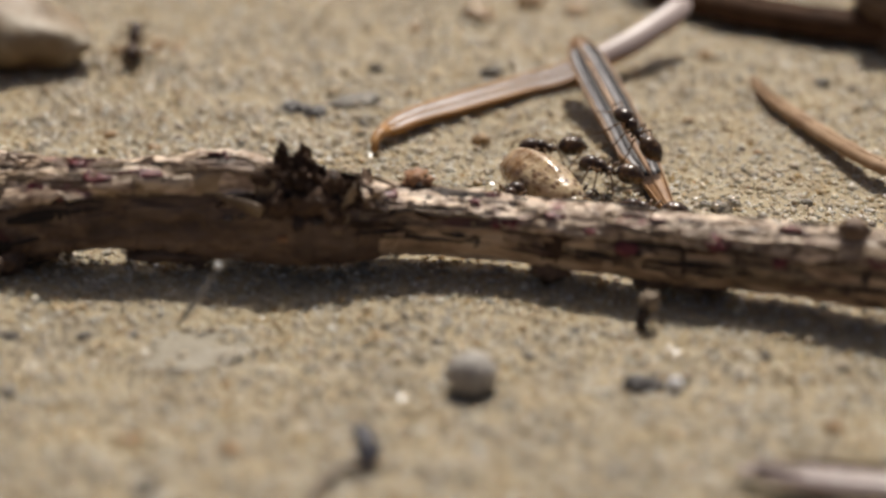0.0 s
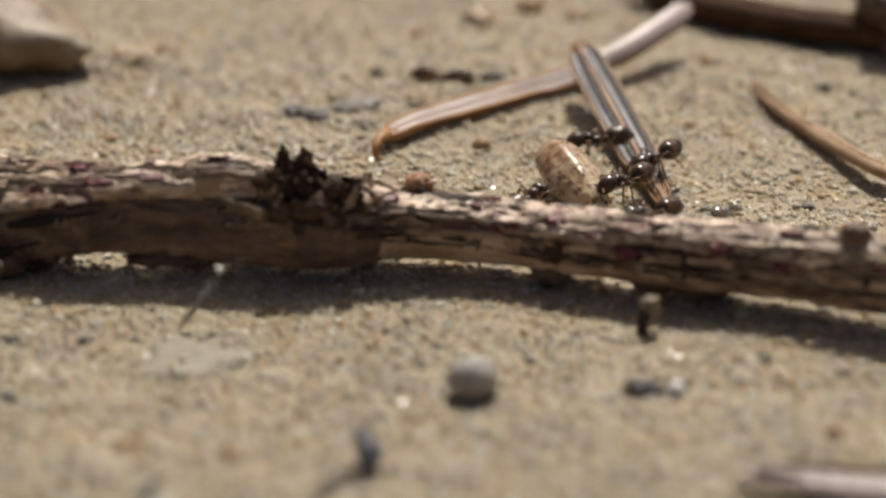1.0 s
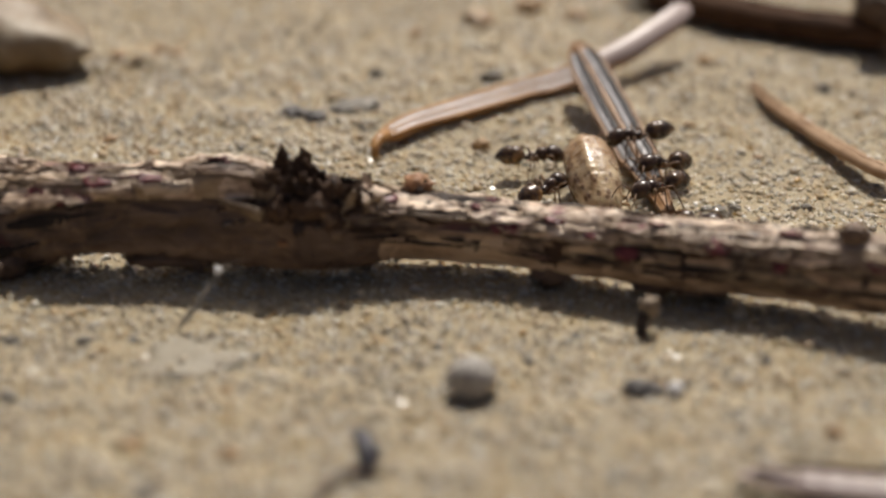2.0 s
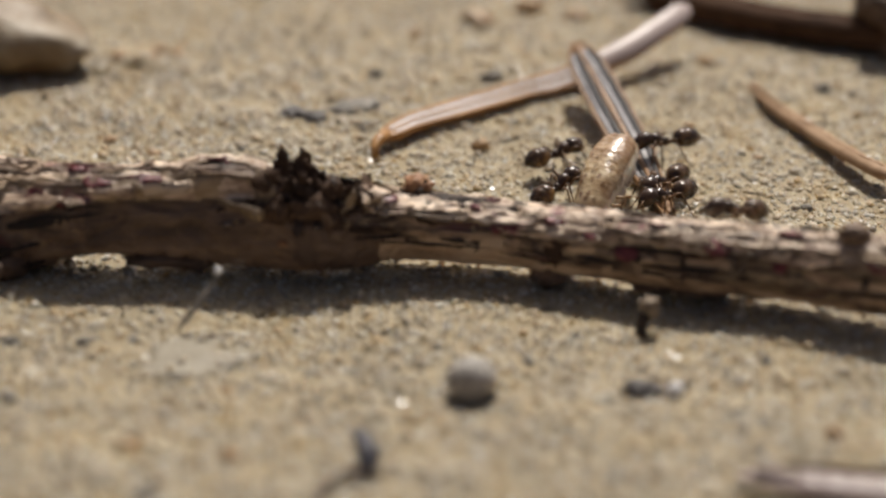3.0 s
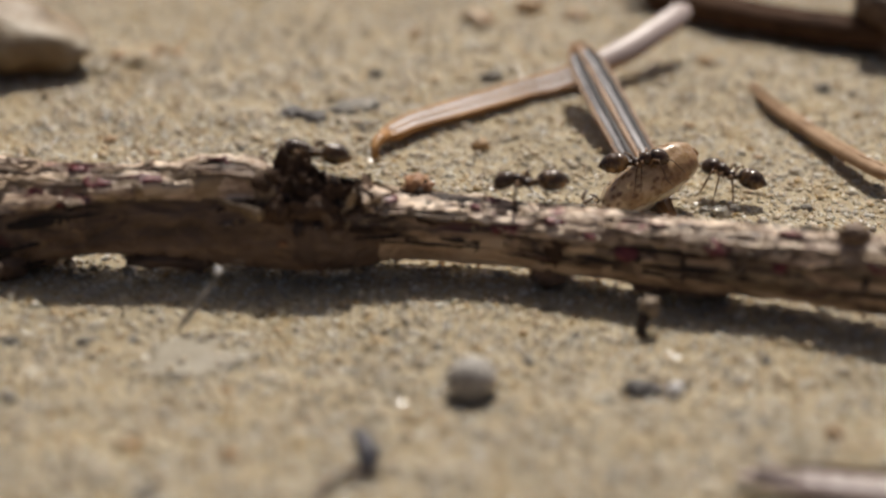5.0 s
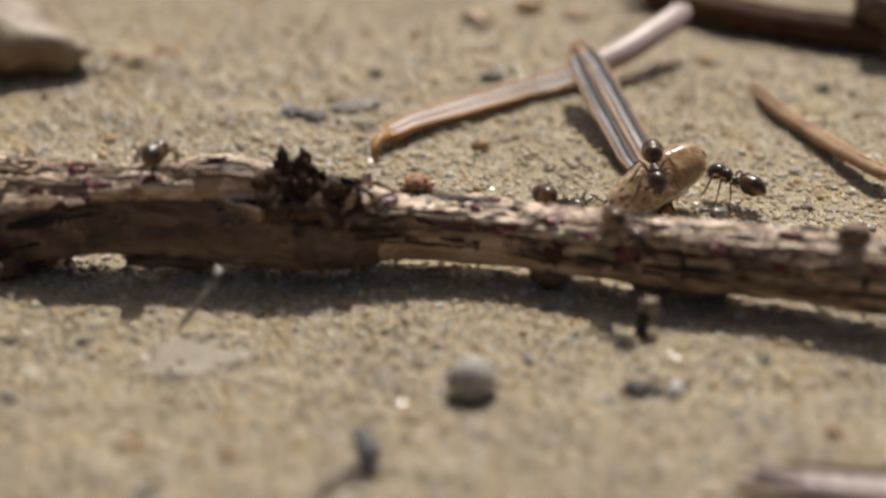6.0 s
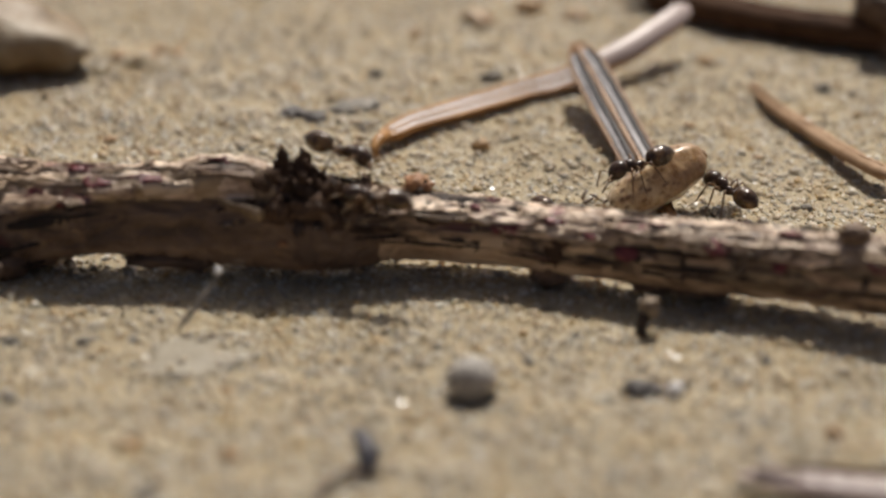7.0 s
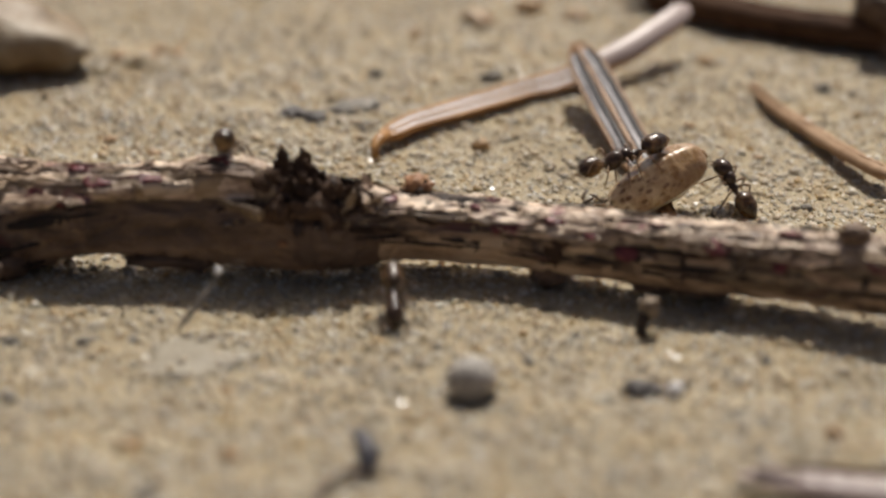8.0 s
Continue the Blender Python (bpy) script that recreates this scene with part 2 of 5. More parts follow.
NEEDLE_BAND = material("needle_band", [(0.28, 0.265, 0.255), (0.62, 0.605, 0.60), (0.82, 0.805, 0.80)], scale=1.1, detail=7, rough=(0.25, 0.45), bump=0.6,
                       bump_scale=6, depth=0.05, stretch=(0.4, 0.25, 1), spots=((0.05, 0.04, 0.035), 0.7, 0.62))
ORANGE_RIB = material("orange_rib", [(0.19, 0.085, 0.022), (0.34, 0.165, 0.045), (0.46, 0.25, 0.085)], scale=0.7, detail=6, rough=(0.35, 0.55), bump=0.5,
                      bump_scale=5, depth=0.04, stretch=(0.3, 0.4, 1))
DULL_BAND = material("dull_band", [(0.32, 0.28, 0.26), (0.55, 0.52, 0.51), (0.72, 0.69, 0.70)], scale=0.9, detail=7, rough=(0.3, 0.5), bump=0.5,
                     bump_scale=6, depth=0.04, stretch=(0.4, 0.3, 1))
NEEDLE_SEAM = material("needle_seam", [(0.010, 0.008, 0.008), (0.03, 0.022, 0.02)], scale=2.0, rough=(0.5, 0.7), bump=0.4, bump_scale=5, depth=0.03)
NEEDLE_BACK = material("needle_back", [(0.20, 0.11, 0.052), (0.33, 0.205, 0.11), (0.42, 0.28, 0.165)], scale=0.6, rough=(0.6, 0.85), bump=0.5, bump_scale=4,
                       depth=0.05, stretch=(0.25, 1, 1))
PALE_NEEDLE = material("pale_needle", [(0.34, 0.265, 0.24), (0.46, 0.375, 0.345)], scale=0.2, rough=(0.3, 0.5), bump=0.3, bump_scale=4, depth=0.05,
                       stretch=(0.25, 1, 1))
STONE = material("pale_stone", [(0.11, 0.062, 0.025), (0.23, 0.16, 0.085), (0.38, 0.33, 0.25)], scale=0.3, detail=8, rough=(0.4, 0.7), bump=0.6, bump_scale=2.5,
                 depth=0.12)
BALL_STONE = material("ball_stone", [(0.22, 0.20, 0.17), (0.36, 0.33, 0.29), (0.48, 0.445, 0.40)], scale=1.4, detail=7, rough=(0.4, 0.7), bump=0.6, bump_scale=5,
                      depth=0.06)
DARK_STONE = material("dark_stone", [(0.09, 0.075, 0.058), (0.17, 0.15, 0.12), (0.29, 0.255, 0.20)], scale=1.4, detail=7, rough=(0.4, 0.8), bump=0.7, bump_scale=4,
                      depth=0.1, per_piece=0.25)
OCHRE_STONE = material("ochre_stone", [(0.22, 0.12, 0.05), (0.42, 0.27, 0.12)], scale=1.4, rough=(0.3, 0.6), bump=0.6, bump_scale=5, depth=0.06)
SLATE_GRIT = material("slate_grit", [(0.035, 0.03, 0.03), (0.085, 0.075, 0.07), (0.16, 0.14, 0.125)], scale=1.6, detail=7, rough=(0.4, 0.8), bump=0.7, bump_scale=4, depth=0.1)
MICA = material("mica", [(0.45, 0.40, 0.32), (0.68, 0.64, 0.56)], scale=3.0, rough=(0.24, 0.48), bump=0.0, sheen_ior=1.65)
FLAT_STONE = material("flat_stone", [(0.21, 0.18, 0.125), (0.30, 0.265, 0.20)], scale=0.7, detail=7, rough=(0.5, 0.8), bump=0.7, bump_scale=4, depth=0.1)
STEM_BROWN = material("stem_brown", [(0.03, 0.014, 0.007), (0.07, 0.034, 0.016), (0.11, 0.058, 0.03)], scale=0.5, detail=7, sheen_ior=1.3, rough=(0.7, 0.9), bump=0.6, bump_scale=3, depth=0.1,
                      stretch=(0.3, 1, 1))
SEED = material("seed_coat", [(0.14, 0.09, 0.05), (0.28, 0.21, 0.14), (0.40, 0.33, 0.24)], scale=1.6, detail=6, rough=(0.4, 0.7), bump=0.7, bump_scale=4, depth=0.08)
FIBRE = material("fibre", [(0.20, 0.175, 0.14), (0.36, 0.32, 0.26)], scale=1.0, rough=(0.3, 0.45), bump=0.1, depth=0.01, coat=0.5)
CLEAR = material("clear_quartz", [(0.5, 0.46, 0.4), (0.7, 0.67, 0.6)], scale=1.5, rough=(0.05, 0.15), bump=0.4, bump_scale=3, depth=0.08)
CLEAR.node_tree.nodes["Principled BSDF"].inputs["Transmission Weight"].default_value = 0.75
# near-white base colour stands in for the sun's glint on droplet and quartz
WHITE_GLINT = material("droplet", [(0.75, 0.74, 0.72), (0.85, 0.84, 0.82)], scale=1.5, rough=(0.04, 0.1), bump=0.0, coat=0.8)
LEAF = material("dry_leaf", [(0.05, 0.03, 0.02), (0.14, 0.085, 0.05)], scale=1.2, rough=(0.4, 0.7), bump=0.6, bump_scale=4, depth=0.08)
BLUE_LEAF = material("slate_leaf", [(0.025, 0.024, 0.03), (0.065, 0.062, 0.075)], scale=1.2, rough=(0.3, 0.6), bump=0.5, bump_scale=4, depth=0.06)


# ---------------------------------------------------------------- mesh tools
def smooth_noise(x, y, cell, seed):
    """Value noise on a square lattice, smooth, in -1..1."""
    rng = np.random.RandomState(seed)
    table = rng.uniform(-1, 1, (256, 256))
    u, v = np.asarray(x) / cell + 100.0, np.asarray(y) / cell + 100.0
    i, j = np.floor(u).astype(int), np.floor(v).astype(int)
    f, g = u - i, v - j
    f, g = f * f * (3 - 2 * f), g * g * (3 - 2 * g)
    a, b = table[i % 256, j % 256], table[(i + 1) % 256, j % 256]
    c, d = table[i % 256, (j + 1) % 256], table[(i + 1) % 256, (j + 1) % 256]
    return (a * (1 - f) + b * f) * (1 - g) + (c * (1 - f) + d * f) * g


def ground_height(x, y):
    """The lie of the sand, in millimetres."""
    near = np.exp(-(np.asarray(x) ** 2 + (np.asarray(y) - 6) ** 2) / 90.0 ** 2)
    crumbly = 0.45 + 0.55 / (1 + np.exp(-(np.asarray(y) + 1) / 2.5))
    h = 0.24 * smooth_noise(x, y, 9.0, 3) + 0.13 * smooth_noise(x, y, 3.6, 5) + (0.08 * smooth_noise(x, y, 1.3, 7) + 0.05 * smooth_noise(x, y, 0.7, 9)) * crumbly
    # a mound of crumbly sand beside the pale stone
    h = h + (0.9 + 0.5 * smooth_noise(x, y, 1.2, 13)) * np.exp(-((np.asarray(x) + 19.2) / 2.6) ** 2 - ((np.asarray(y) - 25.2) / 1.9) ** 2)
    return h * near - 0.1


def part(name, bm, material_, parent=None, label="", where=None, smooth=True):
    """Links a bmesh in millimetres as one mesh object under a thing or a part."""
    me = bpy.data.meshes.new(name)
    bm.normal_update()
    bm.to_mesh(me)
    bm.free()
    me.transform(Matrix.Scale(MM, 4))
    if smooth:
        me.shade_smooth()
    for m in (material_ if isinstance(material_, (list, tuple)) else [material_]):
        me.materials.append(m)
    ob = new(name, me)
    if parent is not None:
        ob.parent = parent
    if where is not None:
        ob.matrix_basis = where
    if label:
        tagged(ob, label)
    return ob


def empty(name, label, category, group="", where=None):
    ob = new(name)
    ob.empty_display_size = 0.001
    if where is not None:
        ob.matrix_basis = where
    return tagged(ob, label, category, group)


def mm(x, y, z, rx=0, ry=0, rz=0):
    return pose(x * MM, y * MM, z * MM, rx, ry, rz)


def sweep(bm, points, radii, sides=10, squash=1.0, flat_axis=None, cap=True, material_index=0):
    """A round tapered tube through the points. squash flattens it across flat_axis."""
    pts = [Vector(p) for p in points]
    rings = []
    side = None
    for i, p in enumerate(pts):
        d = (pts[min(i + 1, len(pts) - 1)] - pts[max(i - 1, 0)]).normalized()
        ref = Vector(flat_axis) if flat_axis else Vector((0, 0, 1))
        if side is None:
            side = d.cross(ref)
            if side.length < 1e-4:
                side = d.cross(Vector((1, 0, 0)))
        side = (side - d * side.dot(d)).normalized()
        up = side.cross(d).normalized()
        ring = []
        for k in range(sides):
            a = 2 * math.pi * k / sides
            ring.append(bm.verts.new(p + side * (math.cos(a) * radii[i]) + up * (math.sin(a) * radii[i] * squash)))
        rings.append(ring)
    for r0, r1 in zip(rings, rings[1:]):
        for k in range(sides):
            f = bm.faces.new((r0[k], r0[(k + 1) % sides], r1[(k + 1) % sides], r1[k]))
            f.material_index = material_index
    if cap:
        bm.faces.new(list(reversed(rings[0]))).material_index = material_index
        bm.faces.new(rings[-1]).material_index = material_index
    return bm


def smooth_path(points, n):
    """A Catmull-Rom line through control tuples of any length."""
    P = np.array(points, float)
    P = np.vstack([2 * P[0] - P[1], P, 2 * P[-1] - P[-2]])
    out = []
    for u in np.linspace(0, len(P) - 3 - 1e-6, n):
        i = int(u)
        f = u - i
        a, b, c, d = P[i:i + 4]
        out.append(0.5 * (2 * b + (c - a) * f + (2 * a - 5 * b + 4 * c - d) * f * f + (3 * b - a - 3 * c + d) * f ** 3))
    return np.array(out)


def ovoid(bm, centre, radii, sides=18, rings=12, point=0.0, dent=0.0, seed=0):
    """An egg along x. point > 0 narrows its back end; dent roughens it."""
    c = Vector(centre)
    loops = []
    for i in range(1, rings):
        th = math.pi * i / rings
        x = math.cos(th)
        r = math.sin(th)
        if x < 0:
            r *= 1 + point * x
        loop = []
        for k in range(sides):
            a = 2 * math.pi * k / sides
            v = Vector((x * radii[0], math.cos(a) * r * radii[1], math.sin(a) * r * radii[2]))
            if dent:
                v *= 1 + dent * noise.noise(Vector((x * 2.1 + seed, math.cos(a) * r * 2.1, math.sin(a) * r * 2.1)))
                v *= 1 + 0.4 * dent * noise.noise(Vector((x * 5.3 + seed, math.cos(a) * r * 5.3, math.sin(a) * r * 5.3 + 9)))
            loop.append(bm.verts.new(c + v))
        loops.append(loop)
    first, last = bm.verts.new(c + Vector((radii[0], 0, 0))), bm.verts.new(c - Vector((radii[0], 0, 0)))
    for k in range(sides):
        bm.faces.new((first, loops[0][k], loops[0][(k + 1) % sides]))
        bm.faces.new((last, loops[-1][(k + 1) % sides], loops[-1][k]))
    for a, b in zip(loops, loops[1:]):
        for k in range(sides):
            bm.faces.new((a[k], b[k], b[(k + 1) % sides], a[(k + 1) % sides]))
    return bm


# ---------------------------------------------------------------- ground
def graded(low, high, step, reach):
    """Even steps between low and high, then ever longer ones out to reach."""
    mid = np.arange(low, high + step / 2, step)
    out = [step]
    while sum(out) < reach:
        out.append(out[-1] * 1.45)
    tail = np.cumsum(out)
    return np.concatenate([low - tail[::-1], mid, high + tail])


def build_ground():
    xs, ys = graded(-36, 36, 0.22, 4e6), graded(-30, 48, 0.22, 4e6)
    X, Y = np.meshgrid(xs, ys)
    fine = np.exp(-(X ** 2 + (Y - 6) ** 2) / 80.0 ** 2)
    Z = ground_height(X, Y) + 0.03 * smooth_noise(X, Y, 0.45, 11) * fine
    nx, ny = len(xs), len(ys)
    co = np.stack([X, Y, Z], -1).reshape(-1, 3) * MM
    i = np.arange(nx * ny).reshape(ny, nx)
    faces = np.stack([i[:-1, :-1], i[:-1, 1:], i[1:, 1:], i[1:, :-1]], -1).reshape(-1, 4)
    me = bpy.data.meshes.new("ground")
    me.vertices.add(len(co))
    me.vertices.foreach_set("co", co.ravel())
    me.loops.add(faces.size)
    me.loops.foreach_set("vertex_index", faces.ravel().astype(np.int32))
    me.polygons.add(len(faces))
    me.polygons.foreach_set("loop_start", np.arange(0, faces.size, 4, dtype=np.int32))
    me.update(calc_edges=True)
    me.shade_smooth()
    me.materials.append(SAND)
    tagged(new("ground", me), "sunlit tan sandy ground with fine grains", "ground", kind="structure")


def grain_shapes(count, rng):
    """Angular little stones: dented icosahedra."""
    bm = bmesh.new()
    bmesh.ops.create_icosphere(bm, subdivisions=1, radius=1.0)
    v = np.array([p.co[:] for p in bm.verts])
    f = np.array([[q.index for q in p.verts] for p in bm.faces])
    bm.free()
    return [v * rng.uniform(0.72, 1.2, (len(v), 1)) for _ in range(count)], f


def build_grains(name, label, number, x_range, y_range, mean, spread, seed, keep=None):
    rng = np.random.RandomState(seed)
    shapes, f = grain_shapes(14, rng)
    y = rng.uniform(*y_range, number)
    half = 21.5 + (y + 24) * (33.0 - 21.5) / 61.0
    x = rng.uniform(-1, 1, number) * np.minimum(half, x_range)
    size = np.clip(np.exp(rng.normal(np.log(mean), spread, number)), 0.04, 0.42)
    if keep is not None:
        ok = keep(x, y, rng)
        x, y, size = x[ok], y[ok], size[ok]
    n = len(x)
    z = ground_height(x, y) + size * rng.uniform(-0.8, -0.02, n)
    q = rng.normal(size=(n, 4))
    q /= np.linalg.norm(q, axis=1)[:, None]
    w, a, b, c = q.T
    R = np.stack([1 - 2 * (b * b + c * c), 2 * (a * b - c * w), 2 * (a * c + b * w),
                  2 * (a * b + c * w), 1 - 2 * (a * a + c * c), 2 * (b * c - a * w),
                  2 * (a * c - b * w), 2 * (b * c + a * w), 1 - 2 * (a * a + b * b)], -1).reshape(n, 3, 3)
    V = np.stack(shapes)[rng.randint(0, len(shapes), n)] * (size[:, None, None] * rng.uniform(0.7, 1.15, (n, 1, 3)))
    V = np.einsum("nij,nkj->nki", R, V) + np.stack([x, y, z], -1)[:, None, :]
    F = f[None] + (np.arange(n) * len(shapes[0]))[:, None, None]
    me = bpy.data.meshes.new(name)
    me.vertices.add(n * len(shapes[0]))
    me.vertices.foreach_set("co", (V.reshape(-1, 3) * MM).ravel())
    me.loops.add(F.size)
    me.loops.foreach_set("vertex_index", F.ravel().astype(np.int32))
    me.polygons.add(n * len(f))
    me.polygons.foreach_set("loop_start", np.arange(0, F.size, 3, dtype=np.int32))
    me.update(calc_edges=True)
    me.materials.append(GRAIN)
    tagged(new(name, me), label, "sand", kind="stuff")


build_ground()
build_grains("sand_grains", "loose tan, ochre and grey sand grains on the ground", 70000, 40, (-27, 40), 0.14, 0.42, 21)
build_grains("coarse_sand_grains", "coarser sand grains scattered over the fine sand", 3500, 40, (-27, 40), 0.21, 0.22, 22)


build_grains("clumped_sand_grains", "ochre and pale sand grains clumped behind the twig", 9000, 40, (3, 26), 0.25, 0.30, 23,
             keep=lambda x, y, rng: (x < -2 + rng.normal(0, 4, len(x))) & (smooth_noise(x, y, 2.2, 31) > -0.25))


def build_mica(number, seed):
    """Thin shiny flakes of mica lying nearly flat among the grains."""
    rng = np.random.RandomState(seed)
    y = rng.uniform(-27, 40, number)
    x = rng.uniform(-1, 1, number) * (21.5 + (y + 24) * 0.19)
    r = np.clip(np.exp(rng.normal(np.log(0.075), 0.35, number)), 0.04, 0.16)
    tilt = rng.normal(0, 0.26, (number, 2))
    verts, faces = [], []
    for i in range(number):
        z = float(ground_height(x[i], y[i])) + rng.uniform(0.06, 0.13)
        turn = rng.uniform(0, 6.28)
        base = len(verts)
        for level in (0.0, -0.02):
            for k in range(6):
                a = turn + k * math.pi / 3
                u, v = math.cos(a) * r[i] * rng.uniform(0.75, 1.1), math.sin(a) * r[i] * 0.8
                verts.append(((x[i] + u) * MM, (y[i] + v) * MM, (z + u * tilt[i, 0] + v * tilt[i, 1] + level) * MM))
        faces.append(tuple(range(base, base + 6)))
        faces.append(tuple(range(base + 11, base + 5, -1)))
        for k in range(6):
            faces.append((base + k, base + 6 + k, base + 6 + (k + 1) % 6, base + (k + 1) % 6))
    me = bpy.data.meshes.new("mica_flakes")
    me.from_pydata(verts, [], faces)
    me.materials.append(MICA)
    tagged(new("mica_flakes", me), "tiny glinting mica flakes among the sand", "sand", kind="stuff")


build_mica(5000, 5)


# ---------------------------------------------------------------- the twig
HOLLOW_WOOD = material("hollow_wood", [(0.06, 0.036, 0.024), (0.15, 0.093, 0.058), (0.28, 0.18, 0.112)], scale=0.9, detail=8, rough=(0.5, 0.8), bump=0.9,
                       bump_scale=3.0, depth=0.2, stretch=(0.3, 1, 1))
TWIG_LINE = ((-31, -1.2, 2.6, 3.35), (-26.6, -1.1, 2.55, 3.3), (-22.4, -1.2, 2.5, 3.05), (-18.4, -2.45, 3.45, 2.27), (-14.1, -2.45, 3.42, 2.47),
             (-10.6, -2.3, 3.22, 2.75), (-7.7, -2.5, 2.92, 2.55), (-4.8, -2.3, 2.6, 2.2), (-2.4, -1.8, 2.3, 1.78), (1.0, -2.05, 2.17, 1.68),
             (6.2, -3.65, 2.3, 1.70), (13.3, -5.6, 2.37, 1.76), (22.0, -8.6, 2.82, 1.86), (30.0, -10.9, 2.95, 1.88))
TWIG = smooth_path(TWIG_LINE, 620)


def step_up(e0, e1, v):
    s = min(1.0, max(0.0, (v - e0) / (e1 - e0)))
    return s * s * (3 - 2 * s)


def twig_axis(x):
    """Centre and radius of the twig at x."""
    return [float(np.interp(x, TWIG[:, 0], TWIG[:, k])) for k in (1, 2, 3)]


def hollow_depth(x, a):
    """How deep the torn hollow in the thick end's flank is cut, in radii."""
    along = step_up(-18.4, -16.6, x) * (1 - step_up(-8.6, -7.0, x))
    if along <= 0:
        return 0.0
    lip = 47 + 14 * step_up(-17.5, -12.5, x) + 6 * noise.noise(Vector((x * 0.9, 3.0, 0.0)))
    across = step_up(-75, -20, a) * (1 - step_up(lip - 6, lip + 2, a))
    return 0.5 * along * across * (0.85 + 0.4 * noise.noise(Vector((x * 0.6, a * 0.03, 5.0))))


def twig_radius(x, a):
    """Radius of the twig's surface at x and angle a (0 to the front, 90 up)."""
    r = twig_axis(x)[2]
    ca, sa = math.cos(radians(a)), math.sin(radians(a))
    f = 1.0 + 0.07 * noise.noise(Vector((x * 0.35, ca * 1.2, sa * 1.2)))
    f += 0.05 * noise.noise(Vector((x * 0.9, ca * 3.0, sa * 3.0 + 7)))
    f += 0.03 * noise.noise(Vector((x * 2.6, ca * 7.0, sa * 7.0 + 3)))
    ridge = noise.noise(Vector((x * 0.22, ca * 4.5 + 20, sa * 4.5)))
    f -= 0.09 * math.exp(-(ridge / 0.07) ** 2)
    ring = noise.noise(Vector((x * 1.1 + 40, ca * 0.7, sa * 0.7)))
    f -= 0.06 * math.exp(-(ring / 0.05) ** 2)
    f -= hollow_depth(x, a)
    return r * f


def twig_point(x, a, lift=0.0):
    y, z, _ = twig_axis(x)
    r = twig_radius(x, a) + lift
    oy, oz = -math.cos(radians(a)) * r, math.sin(radians(a)) * r
    # the twig is weathered flat on its sunless face, most of all at the torn thick end
    deep = oy * 0.891 - oz * 0.454
    if deep < 0:
        flat = 0.42 * (1 - step_up(-6.0, -1.0, x)) + 0.31 * step_up(0.0, 5.0, x)
        oy, oz = oy - 0.891 * deep * flat, oz + 0.454 * deep * flat
    return Vector((x, y + oy, z + oz))


def bark_flake(parent, name, x, a, length, width, lift, curl, mat, seed, label="", smooth=True, square=False, tilt=0.0):
    """A curved plate of bark on the twig's surface, ragged at its rim, with thickness."""
    rng = random.Random(seed)
    nu, nv = 8, 5
    bm = bmesh.new()
    top, low = [], []
    r = twig_axis(x)[2]
    for i in range(nu):
        u = i / (nu - 1) * 2 - 1
        row_t, row_l = [], []
        rag = 1 + rng.uniform(-0.28, 0.22) * (0.45 if square else 1)
        for j in range(nv):
            v = j / (nv - 1) * 2 - 1
            end = 1 - 0.14 * u ** 6 if square else math.sqrt(max(0.0, 1 - 0.75 * abs(u) ** 3))
            px = x + u * length / 2 * (1 + 0.1 * rng.uniform(-1, 1)) + 0.12 * v * rng.uniform(-1, 1)
            pa = a + math.degrees(v * width / 2 * rag * end / r)
            h = lift + curl * (u * u * 0.5 + v * v * 0.5) + 0.03 * rng.uniform(-1, 1) - tilt * v
            row_t.append(bm.verts.new(twig_point(px, pa, h)))
            row_l.append(bm.verts.new(twig_point(px, pa, h - 0.10 - 0.05 * rng.random())))
        top.append(row_t)
        low.append(row_l)
    for i in range(nu - 1):
        for j in range(nv - 1):
            bm.faces.new((top[i][j], top[i + 1][j], top[i + 1][j + 1], top[i][j + 1]))
            bm.faces.new((low[i][j + 1], low[i + 1][j + 1], low[i + 1][j], low[i][j]))
    for i in range(nu - 1):
        bm.faces.new((low[i][0], low[i + 1][0], top[i + 1][0], top[i][0]))
        bm.faces.new((top[i][-1], top[i + 1][-1], low[i + 1][-1], low[i][-1]))
    for j in range(nv - 1):
        bm.faces.new((top[0][j], top[0][j + 1], low[0][j + 1], low[0][j]))
        bm.faces.new((low[-1][j], low[-1][j + 1], top[-1][j + 1], top[-1][j]))
    return part(name, bm, mat, parent, label, smooth=smooth)


def splinter(parent, name, base, tip, width, mat, seed, label=""):
    """A torn, pointed sliver standing off the bark."""
    rng = random.Random(seed)
    b, t = Vector(base), Vector(tip)
    bm = bmesh.new()
    pts, rad = [], []
    for i in range(8):
        u = i / 7
        pts.append(b.lerp(t, u) + Vector((rng.uniform(-1, 1), rng.uniform(-1, 1), 0)) * 0.10 * width)
        rad.append(width * (1 - u) ** 0.7 * rng.uniform(0.8, 1.2) * 0.5 + 0.04)
    sweep(bm, pts, rad, sides=7, squash=0.45, flat_axis=(0, 1, 0.2))
    return part(name, bm, mat, parent, label)


